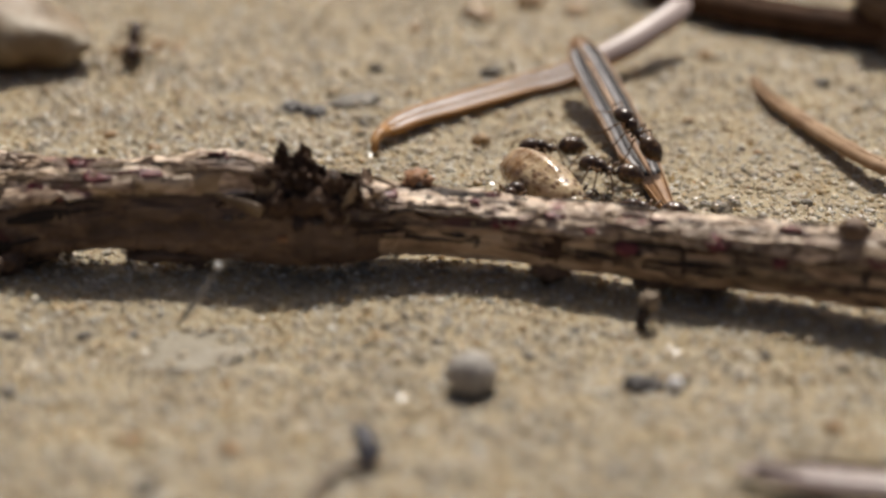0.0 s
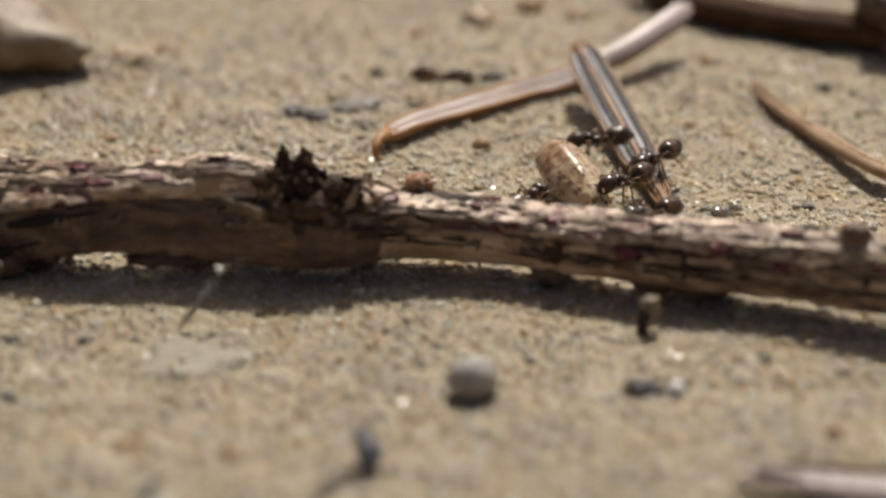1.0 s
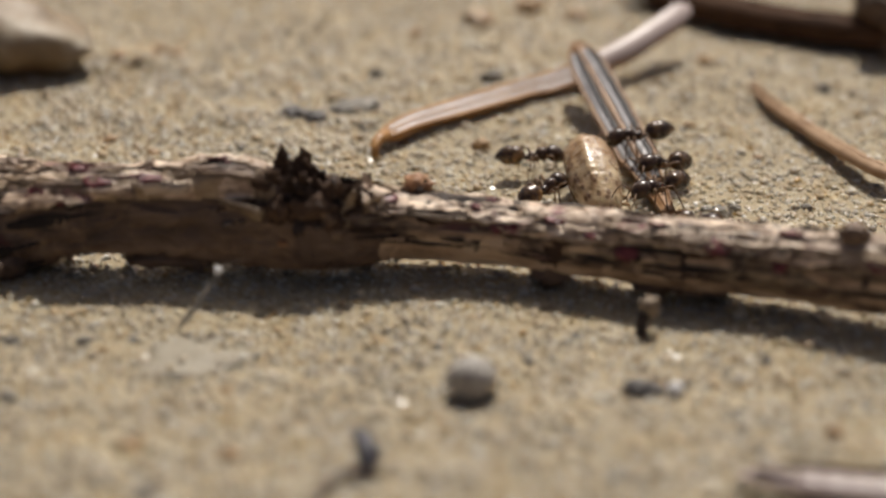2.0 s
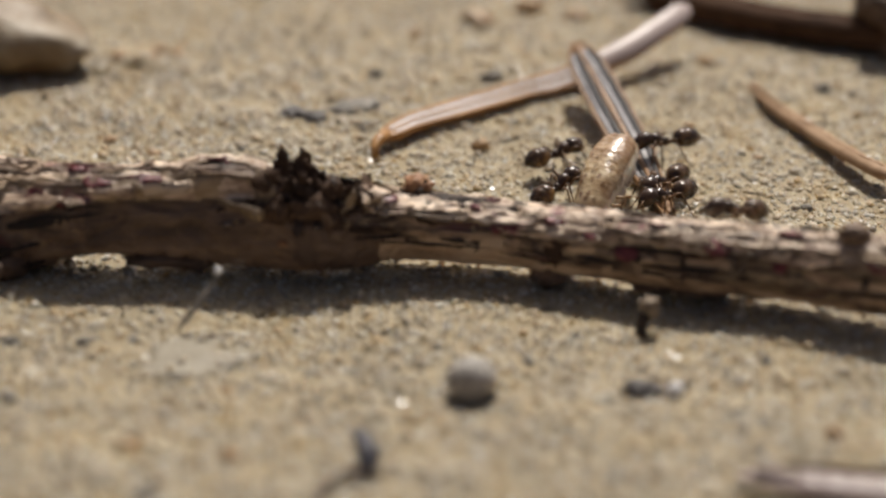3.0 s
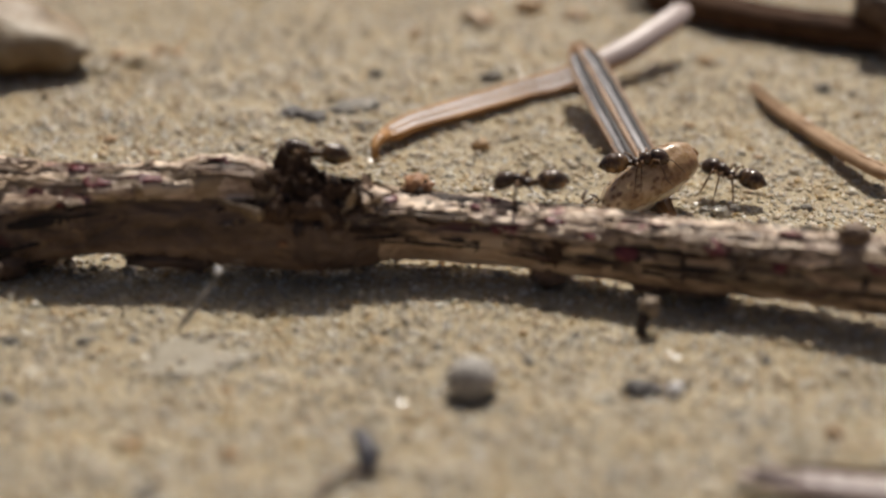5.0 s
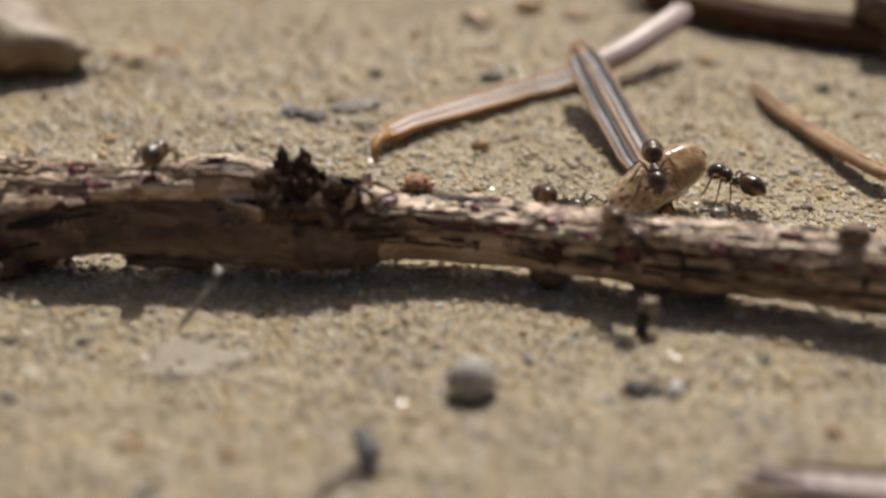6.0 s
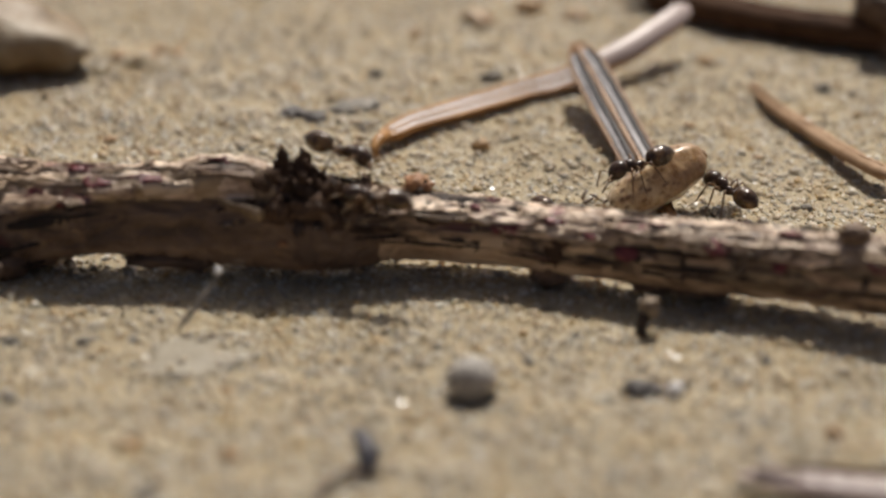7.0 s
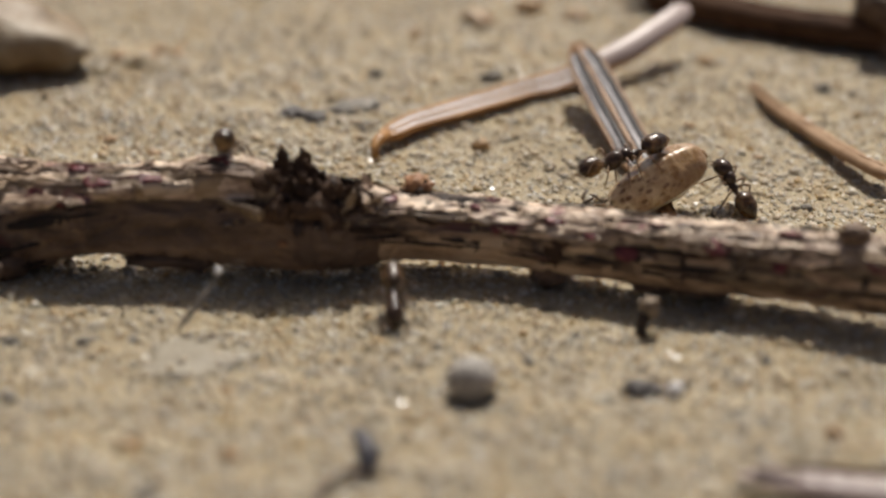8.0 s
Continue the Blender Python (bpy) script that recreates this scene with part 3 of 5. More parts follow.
def build_twig():
    twig = empty("twig", "dark peeling conifer twig lying across the sand", "twig")
    sides = 84
    bm = bmesh.new()
    rings = []
    for x in TWIG[:, 0]:
        rings.append([bm.verts.new(twig_point(x, 360 * k / sides - 180)) for k in range(sides)])
    for r0, r1 in zip(rings, rings[1:]):
        for k in range(sides):
            bm.faces.new((r0[k], r0[(k + 1) % sides], r1[(k + 1) % sides], r1[k]))
    bm.faces.new(rings[0])
    bm.faces.new(list(reversed(rings[-1])))
    bmesh.ops.recalc_face_normals(bm, faces=bm.faces)
    # faces turned up to the sun take paler bark, painting in the lit band
    for f in bm.faces:
        c = f.calc_center_median()
        if -19 < c.x < -6.5:
            y, z, _ = twig_axis(c.x)
            a = math.degrees(math.atan2(c.z - z, y - c.y))
            if hollow_depth(c.x, a) > 0.03:
                f.material_index = 1
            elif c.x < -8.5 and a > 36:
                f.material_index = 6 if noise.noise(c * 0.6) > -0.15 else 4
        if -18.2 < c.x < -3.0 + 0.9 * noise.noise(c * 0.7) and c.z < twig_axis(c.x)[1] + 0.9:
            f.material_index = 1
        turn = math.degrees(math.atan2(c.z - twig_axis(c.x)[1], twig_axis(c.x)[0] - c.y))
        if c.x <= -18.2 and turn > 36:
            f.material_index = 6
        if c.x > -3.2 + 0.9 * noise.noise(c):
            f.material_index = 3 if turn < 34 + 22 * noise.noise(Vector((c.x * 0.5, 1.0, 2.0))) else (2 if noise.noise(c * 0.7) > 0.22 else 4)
        if -8.3 + 5.0 * noise.noise(c * 1.1) < c.x < -4.2 + 0.9 * noise.noise(c * 0.8):
            f.material_index = 5 if turn > 25 + 30 * noise.noise(c * 0.6 + Vector((9, 0, 0))) else 1
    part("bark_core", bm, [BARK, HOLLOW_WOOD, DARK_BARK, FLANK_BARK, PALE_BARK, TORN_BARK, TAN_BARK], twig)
    rng = random.Random(5)
    # overlapping plates of mixed bark, paler on top where the sunlit side is coloured in
    for i in range(330):
        x = rng.uniform(-28, 27) if i < 280 else rng.uniform(-28, -17)
        a = rng.gauss(74, 40)
        w = rng.uniform(0.25, 0.95)
        low = a - math.degrees(w / 2 / twig_axis(x)[2]) - 3
        if (x > -2.8 or x < -18) and i % 5:
            continue
        if a < -60 or a > 165 or hollow_depth(x, low) > 0.02 or hollow_depth(x, a) > 0.02:
            continue
        if -8.5 < x < -3.5:
            mat = TORN_BARK
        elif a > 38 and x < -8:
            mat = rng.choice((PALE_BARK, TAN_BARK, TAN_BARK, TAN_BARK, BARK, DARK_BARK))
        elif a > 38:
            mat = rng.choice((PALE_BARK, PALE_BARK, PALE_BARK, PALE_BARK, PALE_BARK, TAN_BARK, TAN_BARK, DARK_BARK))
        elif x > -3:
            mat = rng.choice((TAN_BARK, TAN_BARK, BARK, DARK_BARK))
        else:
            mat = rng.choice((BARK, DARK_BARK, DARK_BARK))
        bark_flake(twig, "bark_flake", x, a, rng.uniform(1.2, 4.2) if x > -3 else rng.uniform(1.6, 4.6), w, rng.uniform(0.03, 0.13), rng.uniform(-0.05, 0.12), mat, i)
    # long lifted plates of bark, lit top painted pale and shaded flank painted browner
    for i in range(250):
        thick_end = i % 6 == 0
        x = rng.uniform(-28, -18.5) if thick_end else rng.uniform(-2.4, 27.5)
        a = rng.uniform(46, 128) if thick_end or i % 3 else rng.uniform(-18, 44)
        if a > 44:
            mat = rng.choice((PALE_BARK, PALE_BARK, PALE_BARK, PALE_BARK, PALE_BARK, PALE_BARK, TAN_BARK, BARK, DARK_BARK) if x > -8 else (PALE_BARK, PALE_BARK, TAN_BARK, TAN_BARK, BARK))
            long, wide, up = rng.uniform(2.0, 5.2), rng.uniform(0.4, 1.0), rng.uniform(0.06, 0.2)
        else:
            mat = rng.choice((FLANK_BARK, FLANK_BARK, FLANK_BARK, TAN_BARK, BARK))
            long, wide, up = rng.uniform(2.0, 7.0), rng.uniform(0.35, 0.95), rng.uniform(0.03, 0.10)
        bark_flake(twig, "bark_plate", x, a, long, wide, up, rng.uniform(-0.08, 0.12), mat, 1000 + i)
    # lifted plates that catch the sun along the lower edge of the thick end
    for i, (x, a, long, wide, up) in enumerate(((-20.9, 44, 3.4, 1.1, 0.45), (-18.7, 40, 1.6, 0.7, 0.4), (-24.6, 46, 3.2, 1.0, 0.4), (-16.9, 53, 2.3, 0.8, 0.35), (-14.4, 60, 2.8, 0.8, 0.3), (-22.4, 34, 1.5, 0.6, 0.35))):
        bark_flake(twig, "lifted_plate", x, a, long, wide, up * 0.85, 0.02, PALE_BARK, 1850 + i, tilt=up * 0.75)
    # pale plates that colour in the sunlit shoulder of the thick end
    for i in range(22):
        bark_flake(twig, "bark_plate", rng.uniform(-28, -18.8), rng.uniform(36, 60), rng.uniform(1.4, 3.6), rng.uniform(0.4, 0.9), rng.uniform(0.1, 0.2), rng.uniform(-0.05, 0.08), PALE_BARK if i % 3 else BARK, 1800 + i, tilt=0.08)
    # pale plates that colour in the sunlit shoulder of the thin end
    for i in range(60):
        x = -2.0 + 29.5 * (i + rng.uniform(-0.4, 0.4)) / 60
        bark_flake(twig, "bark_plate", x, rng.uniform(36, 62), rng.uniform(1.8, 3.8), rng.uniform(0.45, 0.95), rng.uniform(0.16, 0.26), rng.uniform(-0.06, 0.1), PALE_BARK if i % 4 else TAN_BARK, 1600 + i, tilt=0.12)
    # pale plates lifted along their lower rim on the thick end
    for i in range(18):
        x = rng.uniform(-27.5, -15.0)
        low = 50 + 16 * step_up(-19, -15.0, x)
        bark_flake(twig, "bark_plate", x, rng.uniform(low - 5, low + 20), rng.uniform(2.4, 6.0), rng.uniform(0.5, 1.1), 0.13, 0.02, (PALE_BARK, PALE_BARK, TAN_BARK, PALE_BARK, BARK)[i % 5], 1400 + i, tilt=0.08)
    # dark cracks and strands running along the bark
    for i in range(36):
        x = rng.uniform(-3, 27) if i < 28 else rng.uniform(-27, -18)
        bark_flake(twig, "bark_strand", x, rng.uniform(-12, 50), rng.uniform(1.2, 5.5), rng.uniform(0.08, 0.24), 0.15, -0.05, DARK_BARK, 700 + i)
    # darker shreds lying over the pale top
    for i in range(34):
        x = rng.uniform(-2.5, 27.5) if i < 18 else rng.uniform(-28, -9)
        bark_flake(twig, "bark_shred", x, rng.uniform(58, 112), rng.uniform(0.6, 2.0), rng.uniform(0.1, 0.28), 0.22, -0.04, (TAN_BARK, BARK, SCAR, TAN_BARK, BARK)[i % 5], 1900 + i, tilt=0.05)
    # leaf scars, dark red
    for i, (x, a, k) in enumerate(((3.0, 44, 1.3), (5.7, 60, 0.8), (7.4, 42, 0.6), (9.2, 20, 1.0), (10.8, 72, 0.6), (13.7, 46, 1.2), (17.2, 84, 1.0), (16.6, 24, 0.6), (21.1, 42, 0.9),
                                   (-21.1, 48, 1.3), (-17.6, 64, 1.2), (-14.9, 69, 1.1), (-18.7, 88, 0.9), (-19.4, 40, 0.8), (-11.6, 100, 0.9), (-3.1, 74, 1.3), (1.6, 70, 0.5), (-23.5, 70, 0.8), (23.8, 60, 1.0))):
        bark_flake(twig, "leaf_scar", x, a, 1.15 * k, 0.8 * k, 0.29, -0.03, SCAR, 300 + i, "dark red leaf scar", tilt=0.12)
        bark_flake(twig, "leaf_scar", x + 0.5 * k, a - 9, 0.7 * k, 0.4 * k, 0.21, -0.1, DARK_BARK if i % 2 else SCAR, 330 + i, "dark scar rim")
    # dark knots seen along the flank
    for i, (x, a, long, wide) in enumerate(((5.8, 32, 1.6, 1.1), (-0.6, 40, 1.8, 0.6), (8.2, 30, 3.0, 0.4), (12.6, 28, 2.2, 0.4), (19.3, 34, 2.0, 0.45), (5.6, 4, 0.9, 1.7))):
        bark_flake(twig, "bark_knot", x, a, long, wide, 0.2, -0.1, TORN_BARK, 390 + i, "dark knot in the bark")
    # cross cracks that part the plates on the flank
    for i, (x, a, w) in enumerate(((-1.9, 14, 1.2), (1.7, 12, 1.7), (3.3, 30, 0.9), (5.1, 10, 2.0), (6.3, 12, 1.6), (8.7, 16, 1.4), (10.4, 34, 0.9), (12.0, 10, 1.7), (14.6, 24, 1.1), (17.8, 16, 1.3), (20.6, 22, 1.2), (23.9, 14, 1.4))):
        bark_flake(twig, "bark_crack", x, a, 0.16 + 0.05 * (i % 3), w, 0.12, -0.04, DARK_BARK, 1700 + i, square=True)
    # the torn edge above the hollow
    for i, (x, w) in enumerate(((-16.2, 1.3), (-13.6, 1.6), (-11.2, 1.4), (-9.2, 1.5))):
        bark_flake(twig, "peeling_bark", x, 108 - 6 * (i % 2), 2.7, w, 0.12, 0.2, PALE_BARK, 340 + i, "pale bark peeling away from the hollow")
    for i, (c, r) in enumerate((((-7.95, -1.6, 5.0), (0.55, 0.45, 0.95)), ((-7.0, -1.8, 4.9), (0.75, 0.5, 0.9)), ((-5.6, -2.2, 4.4), (0.9, 0.6, 0.6)), ((-8.4, -3.3, 3.9), (0.6, 0.6, 0.7)),
                                ((-6.7, -3.2, 4.0), (1.3, 0.7, 0.7)), ((-4.8, -3.0, 3.7), (0.7, 0.5, 0.6)))):
        bm = bmesh.new()
        ovoid(bm, (0, 0, 0), (1, 1, 1), sides=26, rings=18, dent=0.34, seed=50 + 7 * i)
        for q in bm.verts:
            k = 1 + 0.22 * noise.noise(q.co * 1.6 + Vector((i * 5.0, 0, 0))) + 0.10 * noise.noise(q.co * 4.0 + Vector((0, i * 3.0, 0)))
            q.co = Vector(c) + Vector((q.co.x * r[0] * k, q.co.y * r[1] * k, q.co.z * r[2] * k))
        part("torn_bark", bm, TORN_BARK, twig, "dark jagged lump of torn bark")
    splinter(twig, "bark_splinter", (-8.15, -1.6, 5.0), (-8.35, -1.4, 6.75), 1.2, TORN_BARK, 1, "dark upright splinter of torn bark")
    splinter(twig, "bark_splinter", (-7.2, -1.7, 4.9), (-7.15, -1.5, 6.65), 1.5, TORN_BARK, 2)
    for i in range(9):
        x = -8.4 + 0.5 * i
        splinter(twig, "bark_splinter", (x, -2.6 - 0.25 * (i % 3), 4.9 - 0.09 * i), (x + rng.uniform(-0.5, 0.5), -2.8 - 0.2 * (i % 2), 5.9 - 0.12 * i + rng.uniform(-0.2, 0.3)), rng.uniform(0.5, 0.9), TORN_BARK, 20 + i)
    # ragged scraps hanging along the tear
    for i in range(26):
        x = rng.uniform(-9.2, -3.2)
        mat = rng.choice((TORN_BARK, TORN_BARK, DARK_BARK, BARK, BARK))
        bark_flake(twig, "bark_scrap", x, rng.uniform(20, 95), rng.uniform(0.4, 1.1), rng.uniform(0.4, 1.3), rng.uniform(0.1, 0.45), rng.uniform(-0.2, 0.35), mat, 1500 + i, tilt=rng.uniform(-0.2, 0.3))
    for i, (x, a, long, wide) in enumerate(((-4.9, 48, 0.5, 1.9), (-3.6, 66, 1.6, 0.9), (-2.9, 52, 1.8, 0.8), (-3.4, 84, 1.6, 0.7), (-2.2, 62, 1.3, 0.8))):
        bark_flake(twig, "bark_plate", x, a, long, wide, 0.28, 0.05, PALE_BARK if i else TAN_BARK, 1550 + i, tilt=0.1)
    for i, (dx, w) in enumerate(((0.0, 0.9), (0.55, 0.7), (1.1, 1.0), (1.7, 0.8), (2.4, 0.9), (-0.35, 0.6))):
        splinter(twig, "bark_splinter", (-8.0 + dx, -2.0, 4.7 - 0.12 * dx), (-8.15 + dx * 1.05 + 0.25 * (i % 2), -1.9, (6.5, 5.8, 6.2, 5.2, 5.0, 5.5)[i]), w, TORN_BARK, 60 + i)
    splinter(twig, "bark_splinter", (-6.6, -1.9, 4.7), (-6.0, -1.9, 5.5), 0.9, TORN_BARK, 3)
    splinter(twig, "bark_splinter", (-4.9, -3.3, 3.6), (-4.5, -3.4, 5.1), 0.7, TAN_BARK, 4)
    splinter(twig, "bark_splinter", (-5.7, -3.6, 3.2), (-6.4, -3.8, 4.6), 0.7, BARK, 7)
    splinter(twig, "bark_splinter", (-4.2, -2.8, 3.6), (-3.0, -2.9, 4.5), 0.8, TAN_BARK, 8)
    splinter(twig, "bark_splinter", (-9.2, -3.4, 3.6), (-11.6, -3.2, 4.5), 0.8, TAN_BARK, 12)
    # lumps added beneath the twig to shade parts of the sunlit gap
    for i, (c, r) in enumerate((((5.5, -3.9, 0.62), (0.9, 0.8, 0.6)), ((10.9, -4.7, 0.5), (1.3, 0.7, 0.45)), ((13.2, -5.3, 0.5), (1.6, 0.7, 0.42)),
                                ((-22.6, -2.9, 0.6), (1.3, 1.0, 0.6)), ((-14.6, -2.9, 1.0), (1.7, 0.8, 0.40)), ((-12.7, -2.7, 0.8), (0.9, 0.7, 0.5)))):
        bm = bmesh.new()
        ovoid(bm, c, r, sides=22, rings=14, dent=0.5, seed=77 + i)
        part("gap_shade_lump", bm, HOLLOW_WOOD, twig)
    bm = bmesh.new()
    ovoid(bm, (-1.35, -1.15, 4.2), (0.72, 0.66, 0.62), sides=22, rings=14, dent=0.6, seed=3)
    part("broken_bud", bm, ORANGE_WOOD, twig, "broken orange-brown bud stub")
    for i, (dx, dz, w) in enumerate(((-0.45, 0.35, 0.45), (0.4, 0.5, 0.4), (0.55, -0.05, 0.5), (-0.6, -0.1, 0.4))):
        splinter(twig, "bud_scale", (-1.35 + dx * 0.6, -1.45, 3.9 + dz * 0.3), (-1.35 + dx * 1.3, -1.5, 4.3 + dz), w, DARK_BARK if i % 2 else ORANGE_WOOD, 40 + i)
    bm = bmesh.new()
    ovoid(bm, (-1.2, -1.8, 4.1), (0.34, 0.2, 0.34), dent=0.25, seed=8)
    part("bud_core", bm, DARK_BARK, twig)
    bm = bmesh.new()
    ovoid(bm, (20.2, -7.8, 4.75), (0.75, 0.6, 0.6), dent=0.3, seed=13)
    part("side_bud", bm, BARK, twig, "dull purple-brown side bud")
    for i, (x, a, s) in enumerate(((-11.0, 8, 0.34), (-10.3, 12, 0.22), (-8.6, 22, 0.3), (-6.4, 20, 0.26), (-8.2, -22, 0.3))):
        bm = bmesh.new()
        p = twig_point(x, a, 0.02)
        ovoid(bm, p, (s, s * 0.7, s * 0.7), sides=12, rings=8, dent=0.3, seed=i)
        part("resin_bead", bm, RESIN if i != 4 else ORANGE_WOOD, twig, "glossy resin bead" if i != 4 else "")
    return twig


build_twig()


# ---------------------------------------------------------------- fir needles and litter
def ribbon(bm, line, normals, width, off, lift, thick):
    """A strip along a line between the offsets off (in half widths), lift above it."""
    rows = []
    n = len(line)
    for i in range(n):
        d = (line[min(i + 1, n - 1)] - line[max(i - 1, 0)]).normalized()
        nn = (normals[i] - d * normals[i].dot(d)).normalized()
        side = d.cross(nn).normalized()
        w = width(i / (n - 1))
        a, b = line[i] + side * (off[0] * w), line[i] + side * (off[1] * w)
        mid = (a + b) / 2 + nn * (lift + 0.03)
        rows.append([bm.verts.new(a + nn * lift), bm.verts.new(mid), bm.verts.new(b + nn * lift),
                     bm.verts.new(b + nn * (lift - thick)), bm.verts.new(a + nn * (lift - thick))])
    for r0, r1 in zip(rows, rows[1:]):
        for k in range(5):
            bm.faces.new((r0[k], r0[(k + 1) % 5], r1[(k + 1) % 5], r1[k]))
    bm.faces.new(list(reversed(rows[0])))
    bm.faces.new(rows[-1])
    bmesh.ops.recalc_face_normals(bm, faces=bm.faces)
    return bm


def fir_needle(label, controls, normal, half, blunt, mats, seams=True, twist=0.0, group="fallen needles", bands=(0.8, 0.16), rib_half=0.16, rim=0.82, cut=1, narrow=0.08):
    """A flat conifer needle: blade with rounded tip, two pale bands and the seams beside its midrib."""
    thing = empty("fir_needle", label, "needle", group)
    pts = smooth_path(controls, 60)
    line = [Vector(p[:3]) for p in pts]
    base = Vector(normal)
    axis = (line[-1] - line[0]).normalized()
    normals = [Matrix.Rotation(radians(twist * (1 - i / 59) ** 2), 3, axis) @ base for i in range(60)]

    def width(u):
        tip = max(0.16, math.sqrt(max(0.0, 1 - (1 - min(1, u / 0.2)) ** 2))) if blunt else min(1.0, 0.3 + u / 0.22)
        tail = min(1.0, 0.3 + (1 - u) / narrow)
        return half * tip * tail * (1 + 0.015 * math.sin(u * 23) + 0.015 * math.sin(u * 57 + 1))

    def wide_inside(u):
        return width((start + (59 - start - cut) * u) / 59)

    start = 3 if blunt else 8
    rib, band, seam = mats
    part("blade", ribbon(bmesh.new(), line, normals, width, (-1, 1), 0.0, 0.34), rib, thing)
    for s in (-1, 1):
        part("edge_rib", ribbon(bmesh.new(), line, normals, width, (s * 1.02, s * rim), 0.07, 0.16), rib, thing)
        part("pale_band", ribbon(bmesh.new(), line[start:-cut], normals[start:-cut], wide_inside, (s * bands[0], s * bands[1]), 0.025, 0.06), band, thing, "greyish white stomatal band")
        if seams:
            for off, w in (((0.32, 0.19), (0.76, 0.06)) if s > 0 else ((0.66, 0.16), (0.2, 0.06))):
                part("seam", ribbon(bmesh.new(), line[start:-cut], normals[start:-cut], wide_inside, (s * off - w, s * off + w), 0.06, 0.06), seam, thing, "dark seam")
    part("midrib", ribbon(bmesh.new(), line, normals, width, (-rib_half, rib_half), 0.085, 0.12), rib, thing)
    return thing


fir_needle("dry brown fir needle with white bands, propped on another needle",
           ((7.99, 21.19, 3.25), (9.05, 17.19, 2.45), (10.15, 13.66, 1.45), (10.83, 11.36, 0.85), (11.44, 8.52, 0.55), (12.33, 3.34, 0.40)), (-0.12, -0.3, 0.87), 1.1, True,
           (NEEDLE_RIB, NEEDLE_BAND, NEEDLE_SEAM), twist=10, cut=9, narrow=0.45)
LYING_LINE = ((-3.67, 12.91, 0.70), (-3.03, 13.60, 0.75), (-1.56, 15.31, 0.75), (1.69, 17.66, 0.75), (5.04, 19.96, 0.80), (7.42, 21.08, 1.00), (11.07, 23.31, 1.80), (13.81, 25.91, 2.50), (15.48, 28.02, 2.90))
lying_needle = fir_needle("dry orange-edged fir needle lying on the sand",
           LYING_LINE, (0.1, -0.55, 0.8), 0.72, False,
           (ORANGE_RIB, DULL_BAND, NEEDLE_SEAM), seams=False, twist=-35, bands=(0.66, 0.14), rib_half=0.15, rim=0.62)


def pale_back(thing, controls, first, half):
    """The bleached, ribless stretch of a needle from the line's point first to its end."""
    line = [Vector(p[:3]) for p in smooth_path(controls, 60)][first:]
    bm = bmesh.new()
    sweep(bm, [p + Vector((0, -0.02, 0.06)) for p in line], [half * min(1.0, 0.85 + 0.03 * i, 0.5 + (len(line) - 1 - i) / 4) for i in range(len(line))], sides=18, squash=0.5, flat_axis=(0.1, -0.55, 0.8))
    part("bleached_back", bm, PALE_NEEDLE, thing, "pinkish grey bleached stretch")


pale_back(lying_needle, LYING_LINE, 39, 0.72)
bm_stub = bmesh.new()
sweep(bm_stub, ((-3.3, 13.0, 0.8), (-3.75, 12.35, 0.75), (-3.95, 11.9, 0.55), (-3.85, 11.3, 0.2)), (0.42, 0.36, 0.26, 0.2), sides=10, squash=0.8)
part("petiole", bm_stub, ORANGE_RIB, lying_needle, "orange-brown stalk end")


def plain_needle(label, controls, radius, mat, squash=0.55, category="needle", name="fir_needle", taper=8):
    """A needle or stem seen from its rounded back, with a keel along it."""
    thing = empty(name, label, category, "fallen needles" if category == "needle" else "")
    pts = smooth_path(controls, 48)
    rad = [radius * min(1, 0.3 + i / taper, 0.35 + (47 - i) / 5) * (1 + 0.05 * math.sin(i * 0.9) + 0.04 * math.sin(i * 2.3)) for i in range(48)]
    bm = bmesh.new()
    sweep(bm, [p[:3] for p in pts], rad, sides=16, squash=squash, flat_axis=(0, 0, 1))
    part("blade" if category == "needle" else "stem", bm, mat, thing)
    bm = bmesh.new()
    sweep(bm, [(p[0], p[1], p[2] + radius * squash * 0.86) for p in pts[3:-3]], [radius * 0.2] * 42, sides=8)
    part("keel", bm, mat, thing)
    return thing


plain_needle("tan-brown fir needle half sunk in the sand", ((19.15, 22.98, -0.25), (19.39, 20.55, 0.10), (19.99, 18.30, 0.25), (21.04, 15.64, 0.35), (22.28, 12.64, 0.50), (23.58, 9.71, 0.70), (25.28, 6.73, 0.90)), 0.58, NEEDLE_BACK, squash=0.7, taper=30)
plain_needle("thick dark brown twig piece raised off the sand", ((12.5, 37.4, 0.9), (17.5, 33.4, 0.9), (22.6, 30.3, 0.95), (27.0, 28.7, 1.0), (34, 27.5, 1.0)), 1.3, STEM_BROWN,
             squash=0.8, category="twig", name="twig")
plain_needle("pinkish pale needle lying on the sand", ((13.11, -22.70, 0.35), (15.21, -23.60, 0.55), (17.08, -24.24, 0.70), (18.96, -24.71, 0.80), (21.32, -25.11, 0.80)), 0.85, PALE_NEEDLE, squash=0.6, taper=24)
plain_needle("thin dark brown needle lying on the sand", ((14.89, -21.52, 0.25), (16.45, -22.01, 0.35), (18.15, -22.32, 0.40), (19.85, -22.59, 0.40), (22.02, -22.96, 0.40)), 0.2, STEM_BROWN, squash=0.8, taper=20)


